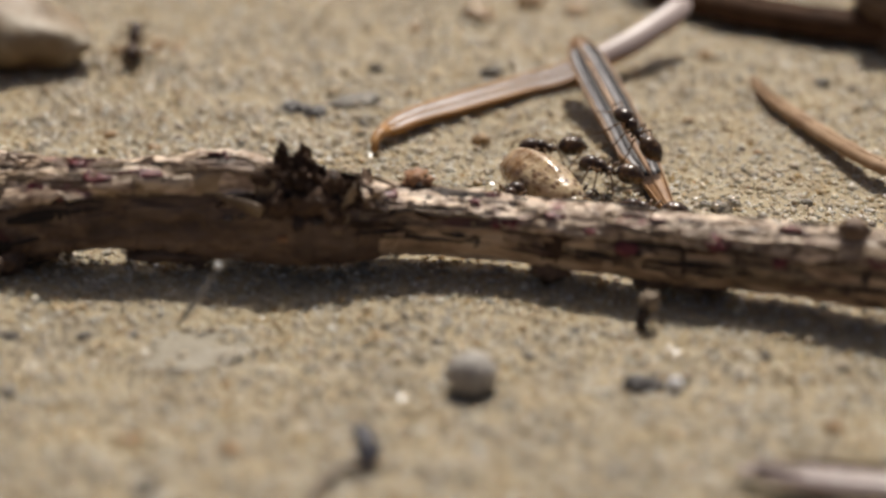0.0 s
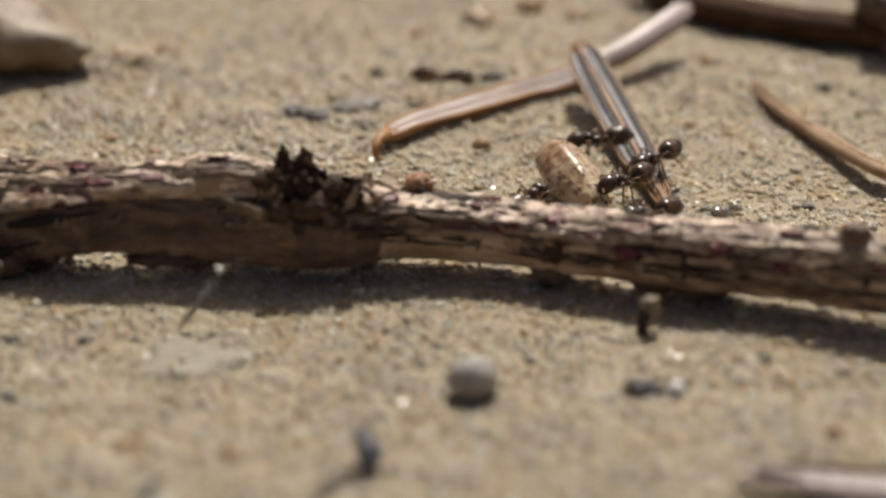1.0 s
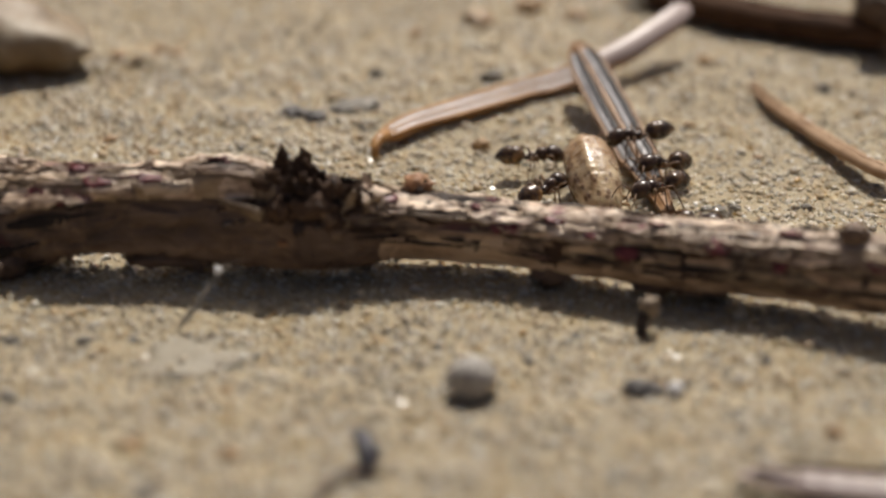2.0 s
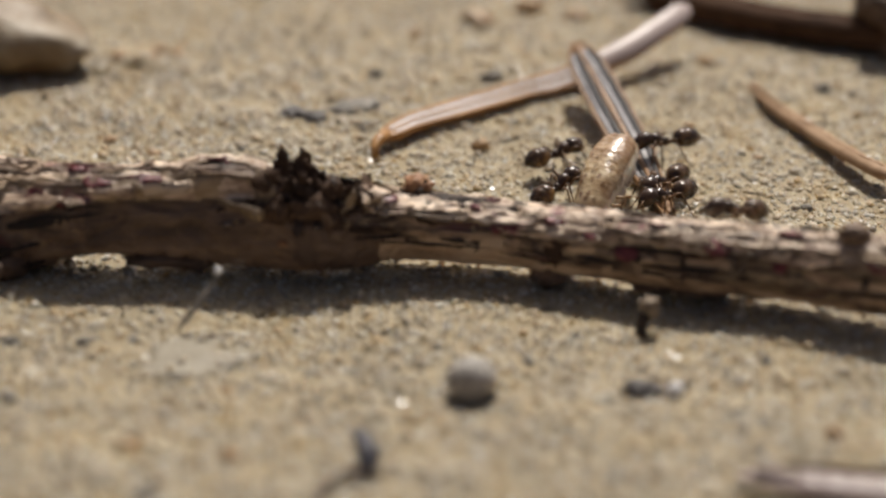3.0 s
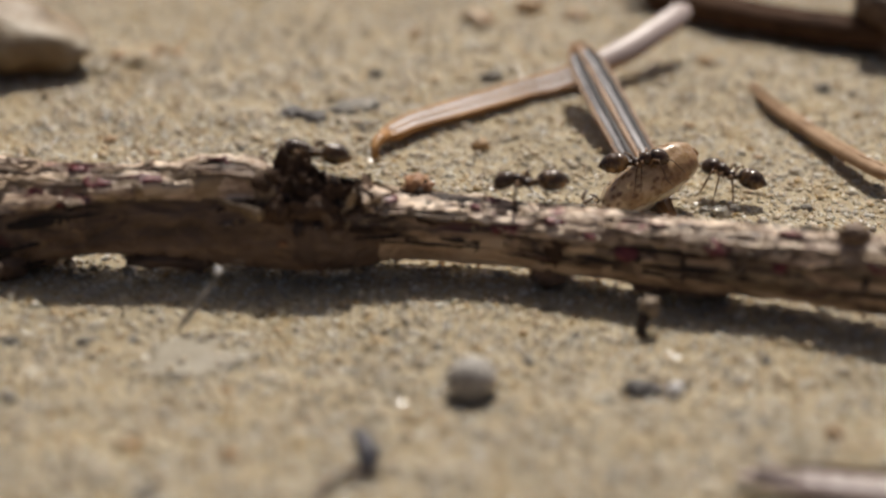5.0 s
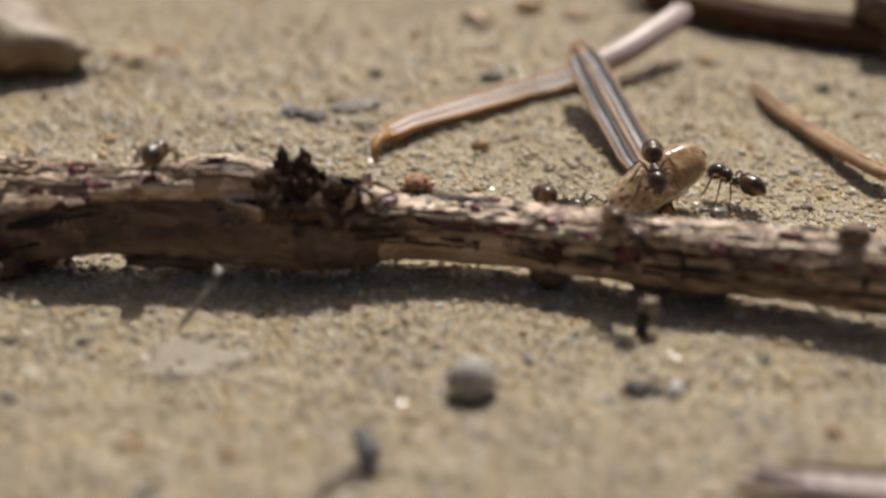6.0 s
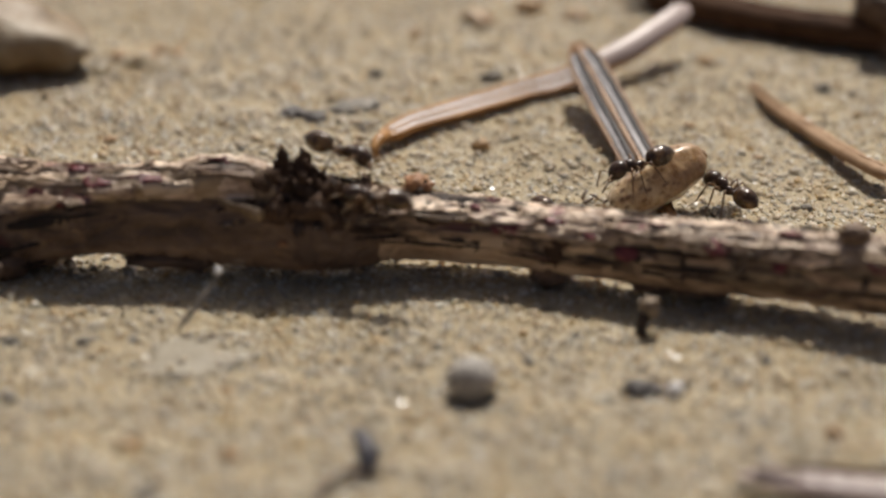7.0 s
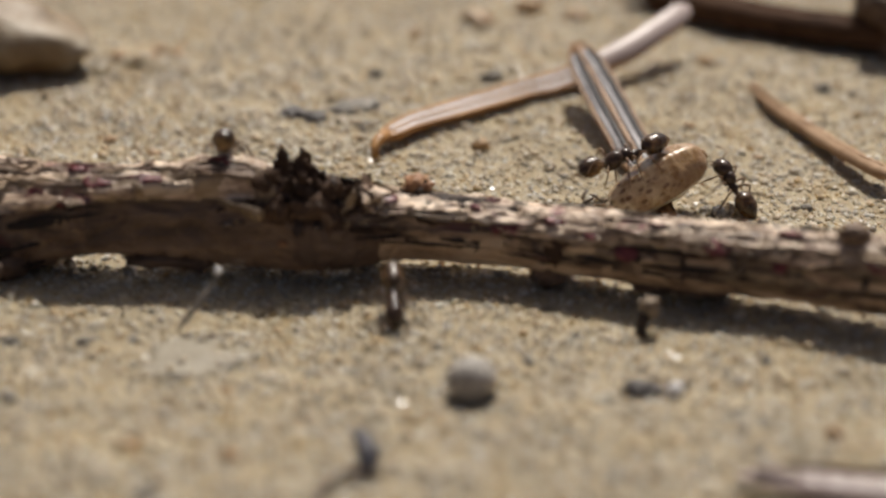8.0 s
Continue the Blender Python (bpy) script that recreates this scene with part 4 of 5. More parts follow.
def stone(name, label, centre, radii, mat, seed, dent=0.3, turn=0, category="stone", tilt=0, fall=0.0):
    bm = bmesh.new()
    ovoid(bm, (0, 0, 0), radii, sides=26, rings=18, dent=dent, seed=seed)
    for v in bm.verts:
        v.co.z -= fall * (v.co.x + radii[0]) * max(0.0, v.co.z / radii[2] + 0.4)
    z = centre[2] + float(ground_height(centre[0], centre[1]))
    return tagged(part(name, bm, mat, where=mm(centre[0], centre[1], z, 0, tilt, turn)), label, category)


stone("pale_stone", "whitish weathered stone with brown underside on the sand", (-27.0, 25.4, 2.1), (5.0, 3.2, 3.2), STONE, 1, 0.22, -6, fall=0.16)
stone("bark_chunk", "rough brown chunk of bark at the twig's end", (28.6, 28.8, 2.3), (2.1, 1.9, 2.4), BARK, 31, 0.6, 30, "bark")
stone("bark_chunk", "small dark chunk of bark on the sand", (15.2, 35.6, 0.5), (1.5, 0.9, 0.8), BARK, 33, 0.6, -20, "bark")
stone("sand_clod", "low tan clod of packed sand beside the pale stone", (-20.0, 27.0, -0.1), (1.9, 1.5, 0.5), SAND, 2, 0.35, 10, "clod")
stone("round_pebble", "round matt grey pebble sitting on the sand", (1.35, -14.9, 0.85), (1.2, 1.12, 1.12), BALL_STONE, 3, 0.10)
stone("flat_pebble", "pale flat pebble sunk in the sand", (-12.6, -11.6, -0.09), (2.8, 2.1, 0.26), FLAT_STONE, 4, 0.55)
stone("dark_pebble", "rough dark grey pebble in the sand", (9.45, -14.9, 0.15), (0.95, 0.6, 0.42), SLATE_GRIT, 5, 0.5)
stone("white_grain", "quartz grain with its glint painted white", (10.96, -15.09, 0.3), (0.38, 0.34, 0.34), WHITE_GLINT, 6, 0.3, category="grain")
stone("grey_chip", "thin dark grey stone chip on the sand", (-5.6, 18.9, 0.1), (1.6, 0.9, 0.32), DARK_STONE, 7, 0.45, 12, tilt=-8)
stone("grey_chip", "thin dark grey stone chip on the sand", (-8.9, 18.1, 0.1), (0.8, 0.7, 0.4), SLATE_GRIT, 8, 0.5, 40)
stone("grey_chip", "thin dark grey stone chip on the sand", (-7.6, 17.4, 0.1), (0.8, 0.6, 0.4), SLATE_GRIT, 9, 0.5, 70)
stone("dark_pebble", "small dark pebble on the sand", (-4.2, 24.2, 0.1), (0.45, 0.4, 0.35), DARK_STONE, 10, 0.4)
stone("dark_pebble", "small dark pebble on the sand", (3.1, 23.0, 0.15), (0.7, 0.5, 0.4), DARK_STONE, 11, 0.4)
stone("ochre_grain", "large ochre grain behind the twig", (2.2, 13.2, 0.2), (0.5, 0.42, 0.4), OCHRE_STONE, 12, 0.3, category="grain")
stone("clear_grain", "clear glinting pebble beside the grub", (15.2, 4.4, 0.12), (0.55, 0.5, 0.4), CLEAR, 14, 0.35, category="grain")
stone("clear_grain", "clear glinting pebble beside the grub", (14.4, 4.9, 0.08), (0.35, 0.3, 0.28), CLEAR, 15, 0.35, category="grain")
stone("clear_grain", "clear glinting pebble beside the grub", (16.0, 4.8, 0.08), (0.38, 0.35, 0.3), CLEAR, 16, 0.4, category="grain")


def scatter_pebbles():
    """Single pebbles that stand out from the sand: x, y, size, material."""
    spots = ((-0.3, -10.6, 0.3, 0), (-6.4, -12.9, 0.32, 0), (15.6, -12.1, 0.34, 0), (6.6, -9.3, 0.25, 0), (4.2, -12.0, 0.3, 0), (-21.3, -10.0, 0.45, 0),
             (-17.6, -10.2, 0.4, 0), (-15.2, -9.8, 0.36, 0), (-20.4, -15.5, 0.5, 0), (-10.2, -14.6, 0.3, 1), (-14.2, -19.8, 0.5, 1), (-9.6, -20.3, 0.45, 1),
             (17.9, -18.6, 0.5, 1), (13.6, -16.9, 0.3, 0), (2.3, 33.5, 1.1, 1), (5.8, 35.6, 1.0, 1), (8.8, 34.0, 0.8, 1), (-1.8, 31.0, 0.5, 1), (-12.4, 22.0, 0.35, 2),
             (-16.8, 12.6, 0.4, 1), (-19.5, 14.4, 0.4, 1), (-14.0, 9.6, 0.3, 0), (-21.0, 11.0, 0.35, 0), (18.2, 12.0, 0.3, 1), (20.0, 5.2, 0.35, 0), (14.6, 16.4, 0.4, 1),
             (-9.0, 10.5, 0.4, 1), (23.4, 22.0, 0.5, 0), (-19.4, 27.9, 0.7, 1), (-18.3, 28.8, 0.6, 1), (-18.5, 26.3, 0.5, 1), (-17.0, 27.7, 0.5, 1), (-20.4, 25.6, 0.6, 1), (16.5, 26.0, 0.5, 1), (-23.5, -21.0, 0.4, 2), (-13.0, -23.6, 0.55, 2), (18.0, 2.6, 0.3, 0))
    for i, (x, y, r, m) in enumerate(spots):
        ob = stone(("dark_pebble", "ochre_pebble", "clear_pebble")[m], ("small dark grey pebble in the sand", "small ochre pebble in the sand", "small glinting clear pebble")[m],
                   (x, y, r * 0.1), (r, r * 0.8, r * 0.65), (DARK_STONE, OCHRE_STONE, CLEAR)[m], 60 + i, 0.4, 37 * i)
        tagged(ob, group="scattered pebbles")


scatter_pebbles()


def build_stalk():
    thing = empty("seed_stalk", "small brown seed on a dark stalk standing in the sand", "seed")
    bm = bmesh.new()
    sweep(bm, smooth_path(((9.85, -9.2, -0.2), (9.8, -8.95, 0.35), (10.0, -8.7, 0.8)), 8), [0.34, 0.3, 0.29, 0.28, 0.29, 0.3, 0.33, 0.36], sides=10)
    part("stalk", bm, DARK_BARK, thing)
    bm = bmesh.new()
    ovoid(bm, (10.2, -8.6, 1.15), (0.46, 0.42, 0.52), sides=22, rings=14, dent=0.6, seed=21)
    part("seed", bm, SEED, thing, "tan angular seed")


def build_fibre():
    thing = empty("fibre", "fine translucent fibre leaning on the twig", "fibre")
    bm = bmesh.new()
    sweep(bm, smooth_path(((-13.2, -9.0, 0.0), (-12.2, -8.5, 1.2), (-11.1, -7.5, 2.4), (-9.98, -6.60, 2.82)), 20), [0.06 + 0.09 * math.sin(math.pi * min(1.0, i / 13)) - 0.003 * i for i in range(20)], sides=10, squash=0.4, flat_axis=(0.2, -0.8, 0.5))
    part("strand", bm, FIBRE, thing)
    bm = bmesh.new()
    ovoid(bm, (-11.15, -7.5, 2.6), (0.2, 0.2, 0.2), sides=14, rings=10)
    part("droplet", bm, WHITE_GLINT, thing, "tiny droplet with its glint painted white")


def build_dry_leaf():
    thing = empty("leaf_scrap", "curled slate-dark leaf scrap on a thin stem", "leaf")
    bm = bmesh.new()
    rim = ((-4.05, -20.2, 1.45), (-3.2, -20.5, 1.2), (-2.75, -21.5, 0.75), (-3.3, -22.4, 0.25), (-3.75, -21.9, 0.5), (-4.0, -21.0, 1.0))
    top = [bm.verts.new(p) for p in rim]
    low = [bm.verts.new((x + 0.03, y - 0.10, z - 0.16)) for x, y, z in rim]
    peak = bm.verts.new((-3.45, -21.45, 1.05))
    for k in range(6):
        bm.faces.new((top[k], top[(k + 1) % 6], peak))
        bm.faces.new((low[k], low[(k + 1) % 6], top[(k + 1) % 6], top[k]))
    bm.faces.new(list(reversed(low)))
    bmesh.ops.recalc_face_normals(bm, faces=bm.faces)
    part("blade", bm, BLUE_LEAF, thing)
    bm = bmesh.new()
    sweep(bm, smooth_path(((-3.5, -22.2, 0.3), (-4.5, -22.6, 0.35), (-5.5, -24.4, 0.3), (-6.0, -26, 0.2)), 12), [0.15] * 12, sides=8)
    part("stem", bm, LEAF, thing)


def build_husk():
    thing = empty("husk", "brown dry husk under the thick end of the twig", "husk")
    bm = bmesh.new()
    pts = smooth_path(((-26.6, -6.6, 0.1), (-24.9, -6.8, 0.7), (-23.2, -6.6, 1.5), (-22.2, -6.2, 2.3)), 16)
    sweep(bm, pts, [0.9, 1.0, 1.1, 1.15, 1.2, 1.15, 1.1, 1.0, 0.95, 0.9, 0.8, 0.7, 0.6, 0.5, 0.35, 0.2], sides=12, squash=0.4, flat_axis=(0.3, -0.8, 0.5))
    part("shell", bm, LEAF, thing)


def build_crumbs():
    """Dry plant crumbs lying behind the twig, beside the grub's path."""
    for i, (x, y, long, turn, bend) in enumerate(((7.9, 6.6, 0.8, 60, 0.25), (8.4, 6.2, 0.6, 150, 0.2), (8.0, 5.7, 0.7, 20, 0.1), (8.9, 5.5, 0.5, 95, 0.15), (6.6, 4.4, 0.8, 10, 0.1))):
        d = Vector((math.cos(radians(turn)), math.sin(radians(turn)), 0))
        base = Vector((x, y, float(ground_height(x, y)) + 0.1))
        bm = bmesh.new()
        sweep(bm, smooth_path([tuple(base - d * long / 2), tuple(base + Vector((0, 0, bend))), tuple(base + d * long / 2 + Vector((0, 0, 0.25)))], 10),
              [0.04, 0.08, 0.11, 0.08, 0.12, 0.08, 0.10, 0.07, 0.05, 0.03], sides=7, squash=0.7)
        tagged(part("plant_crumb", bm, LEAF if i != 4 else DARK_BARK), "dry brown plant crumb on the sand", "crumb", "plant crumbs")


build_crumbs()
build_stalk()
build_fibre()
build_dry_leaf()
build_husk()


# ---------------------------------------------------------------- the grub
def grub_radius(x):
    """Half width of the grub at x; its rings overlap like roof tiles behind the thorax."""
    r = float(np.interp(x, GRUB_PROFILE[:, 0], GRUB_PROFILE[:, 1]))
    if -0.9 < x < 2.8:
        f = ((x + 0.9) / 0.38) % 1.0
        r *= 0.996 + 0.006 * f ** 0.7
    return r


GRUB_PROFILE = smooth_path(((-3.05, 0.42), (-2.8, 0.72), (-2.3, 0.93), (-1.6, 1.08), (-0.8, 1.20), (0.2, 1.27), (1.1, 1.24), (1.9, 1.12), (2.5, 0.92), (2.85, 0.66), (3.02, 0.40)), 120)


def build_grub():
    grub = empty("grub", "plump pale brown ringed grub dragged by ants", "grub")
    bm = bmesh.new()
    n, sides = 190, 56
    rings = []
    for i in range(n):
        x = -3.05 + 6.07 * i / (n - 1)
        r = grub_radius(x)
        ring = []
        for k in range(sides):
            a = 2 * math.pi * k / sides
            c, d = math.cos(a), math.sin(a)
            keel = 0.13 * math.exp(-((a - math.pi / 2) / 0.22) ** 2) * step_up(-2.2, -1.2, x)
            fold = 0.05 * math.exp(-((d + 0.25) / 0.12) ** 2)
            w = 1 + keel - fold + 0.035 * noise.noise(Vector((x * 1.1, c * 1.3, d * 1.3))) + 0.015 * noise.noise(Vector((x * 5.0, c * 4.0, d * 4.0)))
            ring.append(bm.verts.new((x + 0.05 * c, c * r * w * 1.16, (d * r * w) * (1.02 if d > 0 else 0.92) - 0.05 * x * x * 0.25)))
        rings.append(ring)
    for r0, r1 in zip(rings, rings[1:]):
        for k in range(sides):
            bm.faces.new((r0[k], r0[(k + 1) % sides], r1[(k + 1) % sides], r1[k]))
    bm.faces.new(rings[0])
    bm.faces.new(list(reversed(rings[-1])))
    bmesh.ops.recalc_face_normals(bm, faces=bm.faces)
    part("body", bm, GRUB_SKIN, grub)
    bm = bmesh.new()
    sweep(bm, ((2.85, 0, -0.08), (3.08, 0, -0.06), (3.14, 0, -0.05), (3.16, 0, -0.05), (3.10, 0, -0.05)), (0.44, 0.33, 0.30, 0.2, 0.14), sides=18)
    part("tail_tube", bm, GRUB_SKIN, grub, "short ringed tail tube")
    bm = bmesh.new()
    ovoid(bm, (3.12, 0.02, -0.02), (0.06, 0.10, 0.09), sides=10, rings=8)
    part("tail_pore", bm, LIMB, grub, "dark dot at the tail")
    bm = bmesh.new()
    ovoid(bm, (-3.0, 0, -0.18), (0.42, 0.66, 0.5), sides=24, rings=16, dent=0.12, seed=4)
    part("head", bm, GRUB_SKIN, grub, "pale blunt head")
    for sgn in (-1, 1):
        bm = bmesh.new()
        ovoid(bm, (-2.98, sgn * 0.55, 0.02), (0.2, 0.13, 0.2), sides=14, rings=10)
        part("eye", bm, EYE_SKIN, grub, "dull dark eye")
    for i, (c, r) in enumerate((((0.5, -0.72, -0.72), (1.1, 0.42, 0.40)), ((-0.9, -0.68, -0.72), (0.9, 0.40, 0.42)))):
        bm = bmesh.new()
        ovoid(bm, c, r, sides=18, rings=12, dent=0.2, seed=29 + 5 * i)
        part("belly_fold", bm, GRUB_BELLY, grub, "cream soft belly fold")
    for i in range(3):
        for sgn in (-1, 1):
            x = -2.5 + 0.62 * i
            bm = bmesh.new()
            sweep(bm, smooth_path(((x, sgn * 0.6, -0.55), (x - 0.25, sgn * 1.15, -0.62), (x - 0.1, sgn * 1.35, -0.95), (x - 0.5, sgn * 1.25, -1.15)), 10),
                  [0.13, 0.12, 0.11, 0.10, 0.09, 0.08, 0.07, 0.06, 0.05, 0.03], sides=8)
            part("leg", bm, GRUB_LEG, grub, "thin straw-coloured leg")
    for sgn in (-1, 1):
        bm = bmesh.new()
        sweep(bm, smooth_path(((-3.2, sgn * 0.3, 0.1), (-3.5, sgn * 0.5, 0.25), (-3.9, sgn * 0.7, 0.1), (-4.2, sgn * 0.9, -0.3)), 9), [0.05 - 0.004 * i for i in range(9)], sides=6)
        part("antenna", bm, GRUB_LEG, grub)
    return grub


# ---------------------------------------------------------------- the ants
LEGS = (("front", 0.42, 0.85), ("middle", 0.22, -0.15), ("hind", 0.02, -1.0))


def build_ant():
    """An ant facing +x. Its origin lies midway between head and gaster, 1.25 above the feet."""
    ant = empty("ant", "glossy dark brown worker ant", "ant", "ants round the grub")
    bm = bmesh.new()
    ovoid(bm, (0, 0, 0), (0.63, 0.51, 0.46), sides=22, rings=16, point=-0.05)
    for v in bm.verts:
        if v.co.x > 0.1:
            v.co.y *= 1 - 0.45 * (v.co.x - 0.1)
            v.co.z -= 0.12 * (v.co.x - 0.1)
    head = part("head", bm, CHITIN, ant, where=mm(1.17, 0, 0.02, 0, 28, 0))
    for s in (-1, 1):
        bm = bmesh.new()
        ovoid(bm, (0.09, s * 0.42, 0.09), (0.11, 0.05, 0.10), sides=10, rings=8)
        part("eye", bm, CHITIN, head, "black compound eye")
        bm = bmesh.new()
        sweep(bm, ((0.42, s * 0.16, -0.10), (0.58, s * 0.19, -0.14), (0.72, s * 0.10, -0.17), (0.78, s * 0.02, -0.18)), (0.08, 0.08, 0.055, 0.02), sides=8, squash=0.6)
        part("mandible", bm, LIMB, head, "amber mandible")
        bm = bmesh.new()
        pts = ((0, 0, 0), (0.18, s * 0.35, 0.18), (0.34, s * 0.62, 0.22), (0.36, s * 0.66, 0.20), (0.62, s * 0.70, 0.06), (0.90, s * 0.64, -0.12), (1.10, s * 0.55, -0.28))
        sweep(bm, pts, (0.045, 0.035, 0.042, 0.034, 0.036, 0.042, 0.03), sides=7)
        part("antenna", bm, LIMB, head, "elbowed brown antenna", where=mm(0.36, s * 0.13, 0.08))
    bm = bmesh.new()
    sweep(bm, ((0.84, 0, -0.06), (0.73, 0, 0.0), (0.57, 0, 0.06), (0.38, 0, 0.07), (0.20, 0, 0.0), (0.07, 0, -0.07), (-0.09, 0, -0.07), (-0.25, 0, -0.12), (-0.34, 0, -0.18)),
          (0.13, 0.26, 0.36, 0.37, 0.27, 0.20, 0.27, 0.24, 0.11), sides=18, squash=1.05)
    part("thorax", bm, CHITIN, ant)
    bm = bmesh.new()
    sweep(bm, ((-0.29, 0, -0.20), (-0.37, 0, -0.15), (-0.43, 0, -0.08), (-0.49, 0, -0.11), (-0.60, 0, -0.13)), (0.07, 0.11, 0.18, 0.13, 0.07), sides=12)
    part("petiole", bm, CHITIN, ant)
    bm = bmesh.new()
    prof = ((0.62, 0.05), (0.60, 0.17), (0.50, 0.37), (0.30, 0.53), (0.06, 0.60), (0.05, 0.575), (-0.14, 0.60), (-0.30, 0.57), (-0.31, 0.545), (-0.45, 0.49),
            (-0.58, 0.40), (-0.59, 0.375), (-0.70, 0.27), (-0.80, 0.14), (-0.86, 0.05))
    sweep(bm, [(x * 1.15, 0, 0.03 - 0.10 * x * x) for x, _ in prof], [r for _, r in prof], sides=24, squash=0.95)
    gaster = part("gaster", bm, GASTER, ant, "swollen glossy gaster with amber sheen", where=mm(-1.24, 0, 0.05))
    bm = bmesh.new()
    sweep(bm, ((-0.96, 0, -0.03), (-1.08, 0, -0.08)), (0.05, 0.015), sides=7)
    part("gaster_tip", bm, LIMB, gaster)
    for kind, x, sweep_x in LEGS:
        for s in (-1, 1):
            bm = bmesh.new()
            reach = 1.05 if kind != "hind" else 1.2
            knee = Vector((sweep_x * 0.45, s * 0.66, 0.40))
            ankle = Vector((sweep_x * 0.85, s * reach, -0.78))
            foot = Vector((sweep_x * 1.12, s * (reach + 0.22), -1.09))
            sweep(bm, ((0, 0, 0), Vector((sweep_x * 0.10, s * 0.15, -0.08)), knee * 0.55 + Vector((0, 0, 0.05)), knee, knee + Vector((0.02, s * 0.05, -0.06)),
                       knee.lerp(ankle, 0.5), ankle, ankle.lerp(foot, 0.5), foot, foot + Vector((0.06 * (1 if sweep_x > 0 else -1), s * 0.08, -0.02))),
                  (0.09, 0.07, 0.075, 0.05, 0.045, 0.05, 0.035, 0.028, 0.024, 0.015), sides=7)
            part(kind + "_leg", bm, LIMB, ant, "thin brown leg", where=mm(x, s * 0.16, -0.14))
    return ant


GRUB = build_grub()
ANT_A = build_ant()
ANT_B, ANT_C, ANT_E, ANT_F, ANT_G = [copy_thing(ANT_A, mm(0, 0, 1.25)) for _ in range(5)]
tagged(ANT_A, "glossy dark brown ant pulling the grub's blunt end")
tagged(ANT_B, "glossy dark brown ant nosing round the grub")
tagged(ANT_C, "dark brown ant climbing the needle and the twig")
tagged(ANT_E, "dark brown ant running along the twig")
tagged(ANT_F, "dark brown ant climbing over the grub's back")
tagged(ANT_G, "dark brown ant hurrying over the sand")

# Routes: seconds, x, y, z in millimetres, pitch and heading in degrees.
ROUTE_A = (
    (0, 5.97, 9.58, 1.25, 0, 180),
    (0.5, 6.74, 10.2, 1.25, 0, 180),
    (0.8, 7.82, 10.28, 1.25, 2, 172.6),
    (1, 8.56, 9.7, 1.95, -5, 183),
    (1.2, 9.19, 9.78, 2.35, -11, 188.2),
    (1.5, 10.12, 10.11, 2.55, -21, 190.2),
    (1.7, 10.59, 9.75, 2.45, -9, 189.7),
    (2.8, 11.7, 10.3, 1.75, -2, 188.9),
    (3, 12.48, 10.18, 1.75, 0, 188.4),
    (3.2, 12.72, 10.14, 1.75, 1, 150.6),
    (3.5, 13.96, 9.32, 1.65, 11, 150.8),
    (3.8, 14.78, 7.86, 1.45, 25, 150),
    (4, 15.1, 7.45, 1.45, 35, 149.2),
    (4.5, 15.84, 7.18, 1.35, 11, 149.4),
    (4.7, 15.88, 6.99, 1.35, 6, 150.8),
    (5.8, 15.86, 5.96, 1.3, 4, 133.3),
    (6, 15.99, 5.96, 1.3, 3, 136.9),
    (6.5, 16, 5.59, 1.25, 1, 133.3),
    (6.8, 15.3, 4.76, 1.25, -1, 140.6),
    (7, 15.57, 4.84, 1.25, 8, 131),
    (7.4, 15.75, 4.8, 1.25, 30, 131.4),
    (7.7, 16.04, 4.8, 1.25, 30, 134.8),
    (8, 15.91, 5.24, 1.25, 40, 129.1),
)
ROUTE_B = (
    (0, 9.12, 6.65, 1.25, 4, 153.2),
    (0.5, 9.11, 6.47, 1.25, 3, 153),
    (0.8, 9.64, 4.86, 1.75, 0, 193.6),
    (1, 9.79, 4.57, 1.85, 0, 214.4),
    (1.2, 9.88, 4.54, 1.85, 4, 214.5),
    (1.5, 10.95, 4.29, 1.85, 6, 213.6),
    (1.7, 11.5, 4.11, 1.85, 3, 213),
    (2.8, 11.82, 3.67, 1.55, 5, 212.1),
    (3.1, 12.08, 3.17, 1.45, 4, 212),
    (3.3, 12.03, 1.06, 1.25, 2, 210.1),
    (3.5, 11.82, 0.01, 1.25, 7, 210.2),
    (4.7, 8.33, 0.25, 1.25, 10, 208.7),
    (5, 6.5, 1.26, 1.25, 18, 225.4),
    (5.15, 6.27, 1.26, 1.25, 18.5, 269.9),
    (5.3, 6.05, 1.26, 1.25, 19, 314.4),
    (5.9, 6.45, 3.06, 1.25, 2, 314.9),
    (6.6, 6.32, 2.1, 1.25, 3, 315.5),
    (7.2, 6.17, 1.7, 1.25, 4, 315.3),
    (7.5, 5.88, 3.23, 1.25, 9, 316.2),
    (7.7, 5.67, 4.86, 1.25, 28, 317.2),
    (7.8, 6.38, 6.87, 1.25, 27, 316.9),
    (7.9, 7.94, 6.14, 1.9, 0, 376.7),
    (8, 9.04, 6.99, 1.85, 0, 403.1),
)
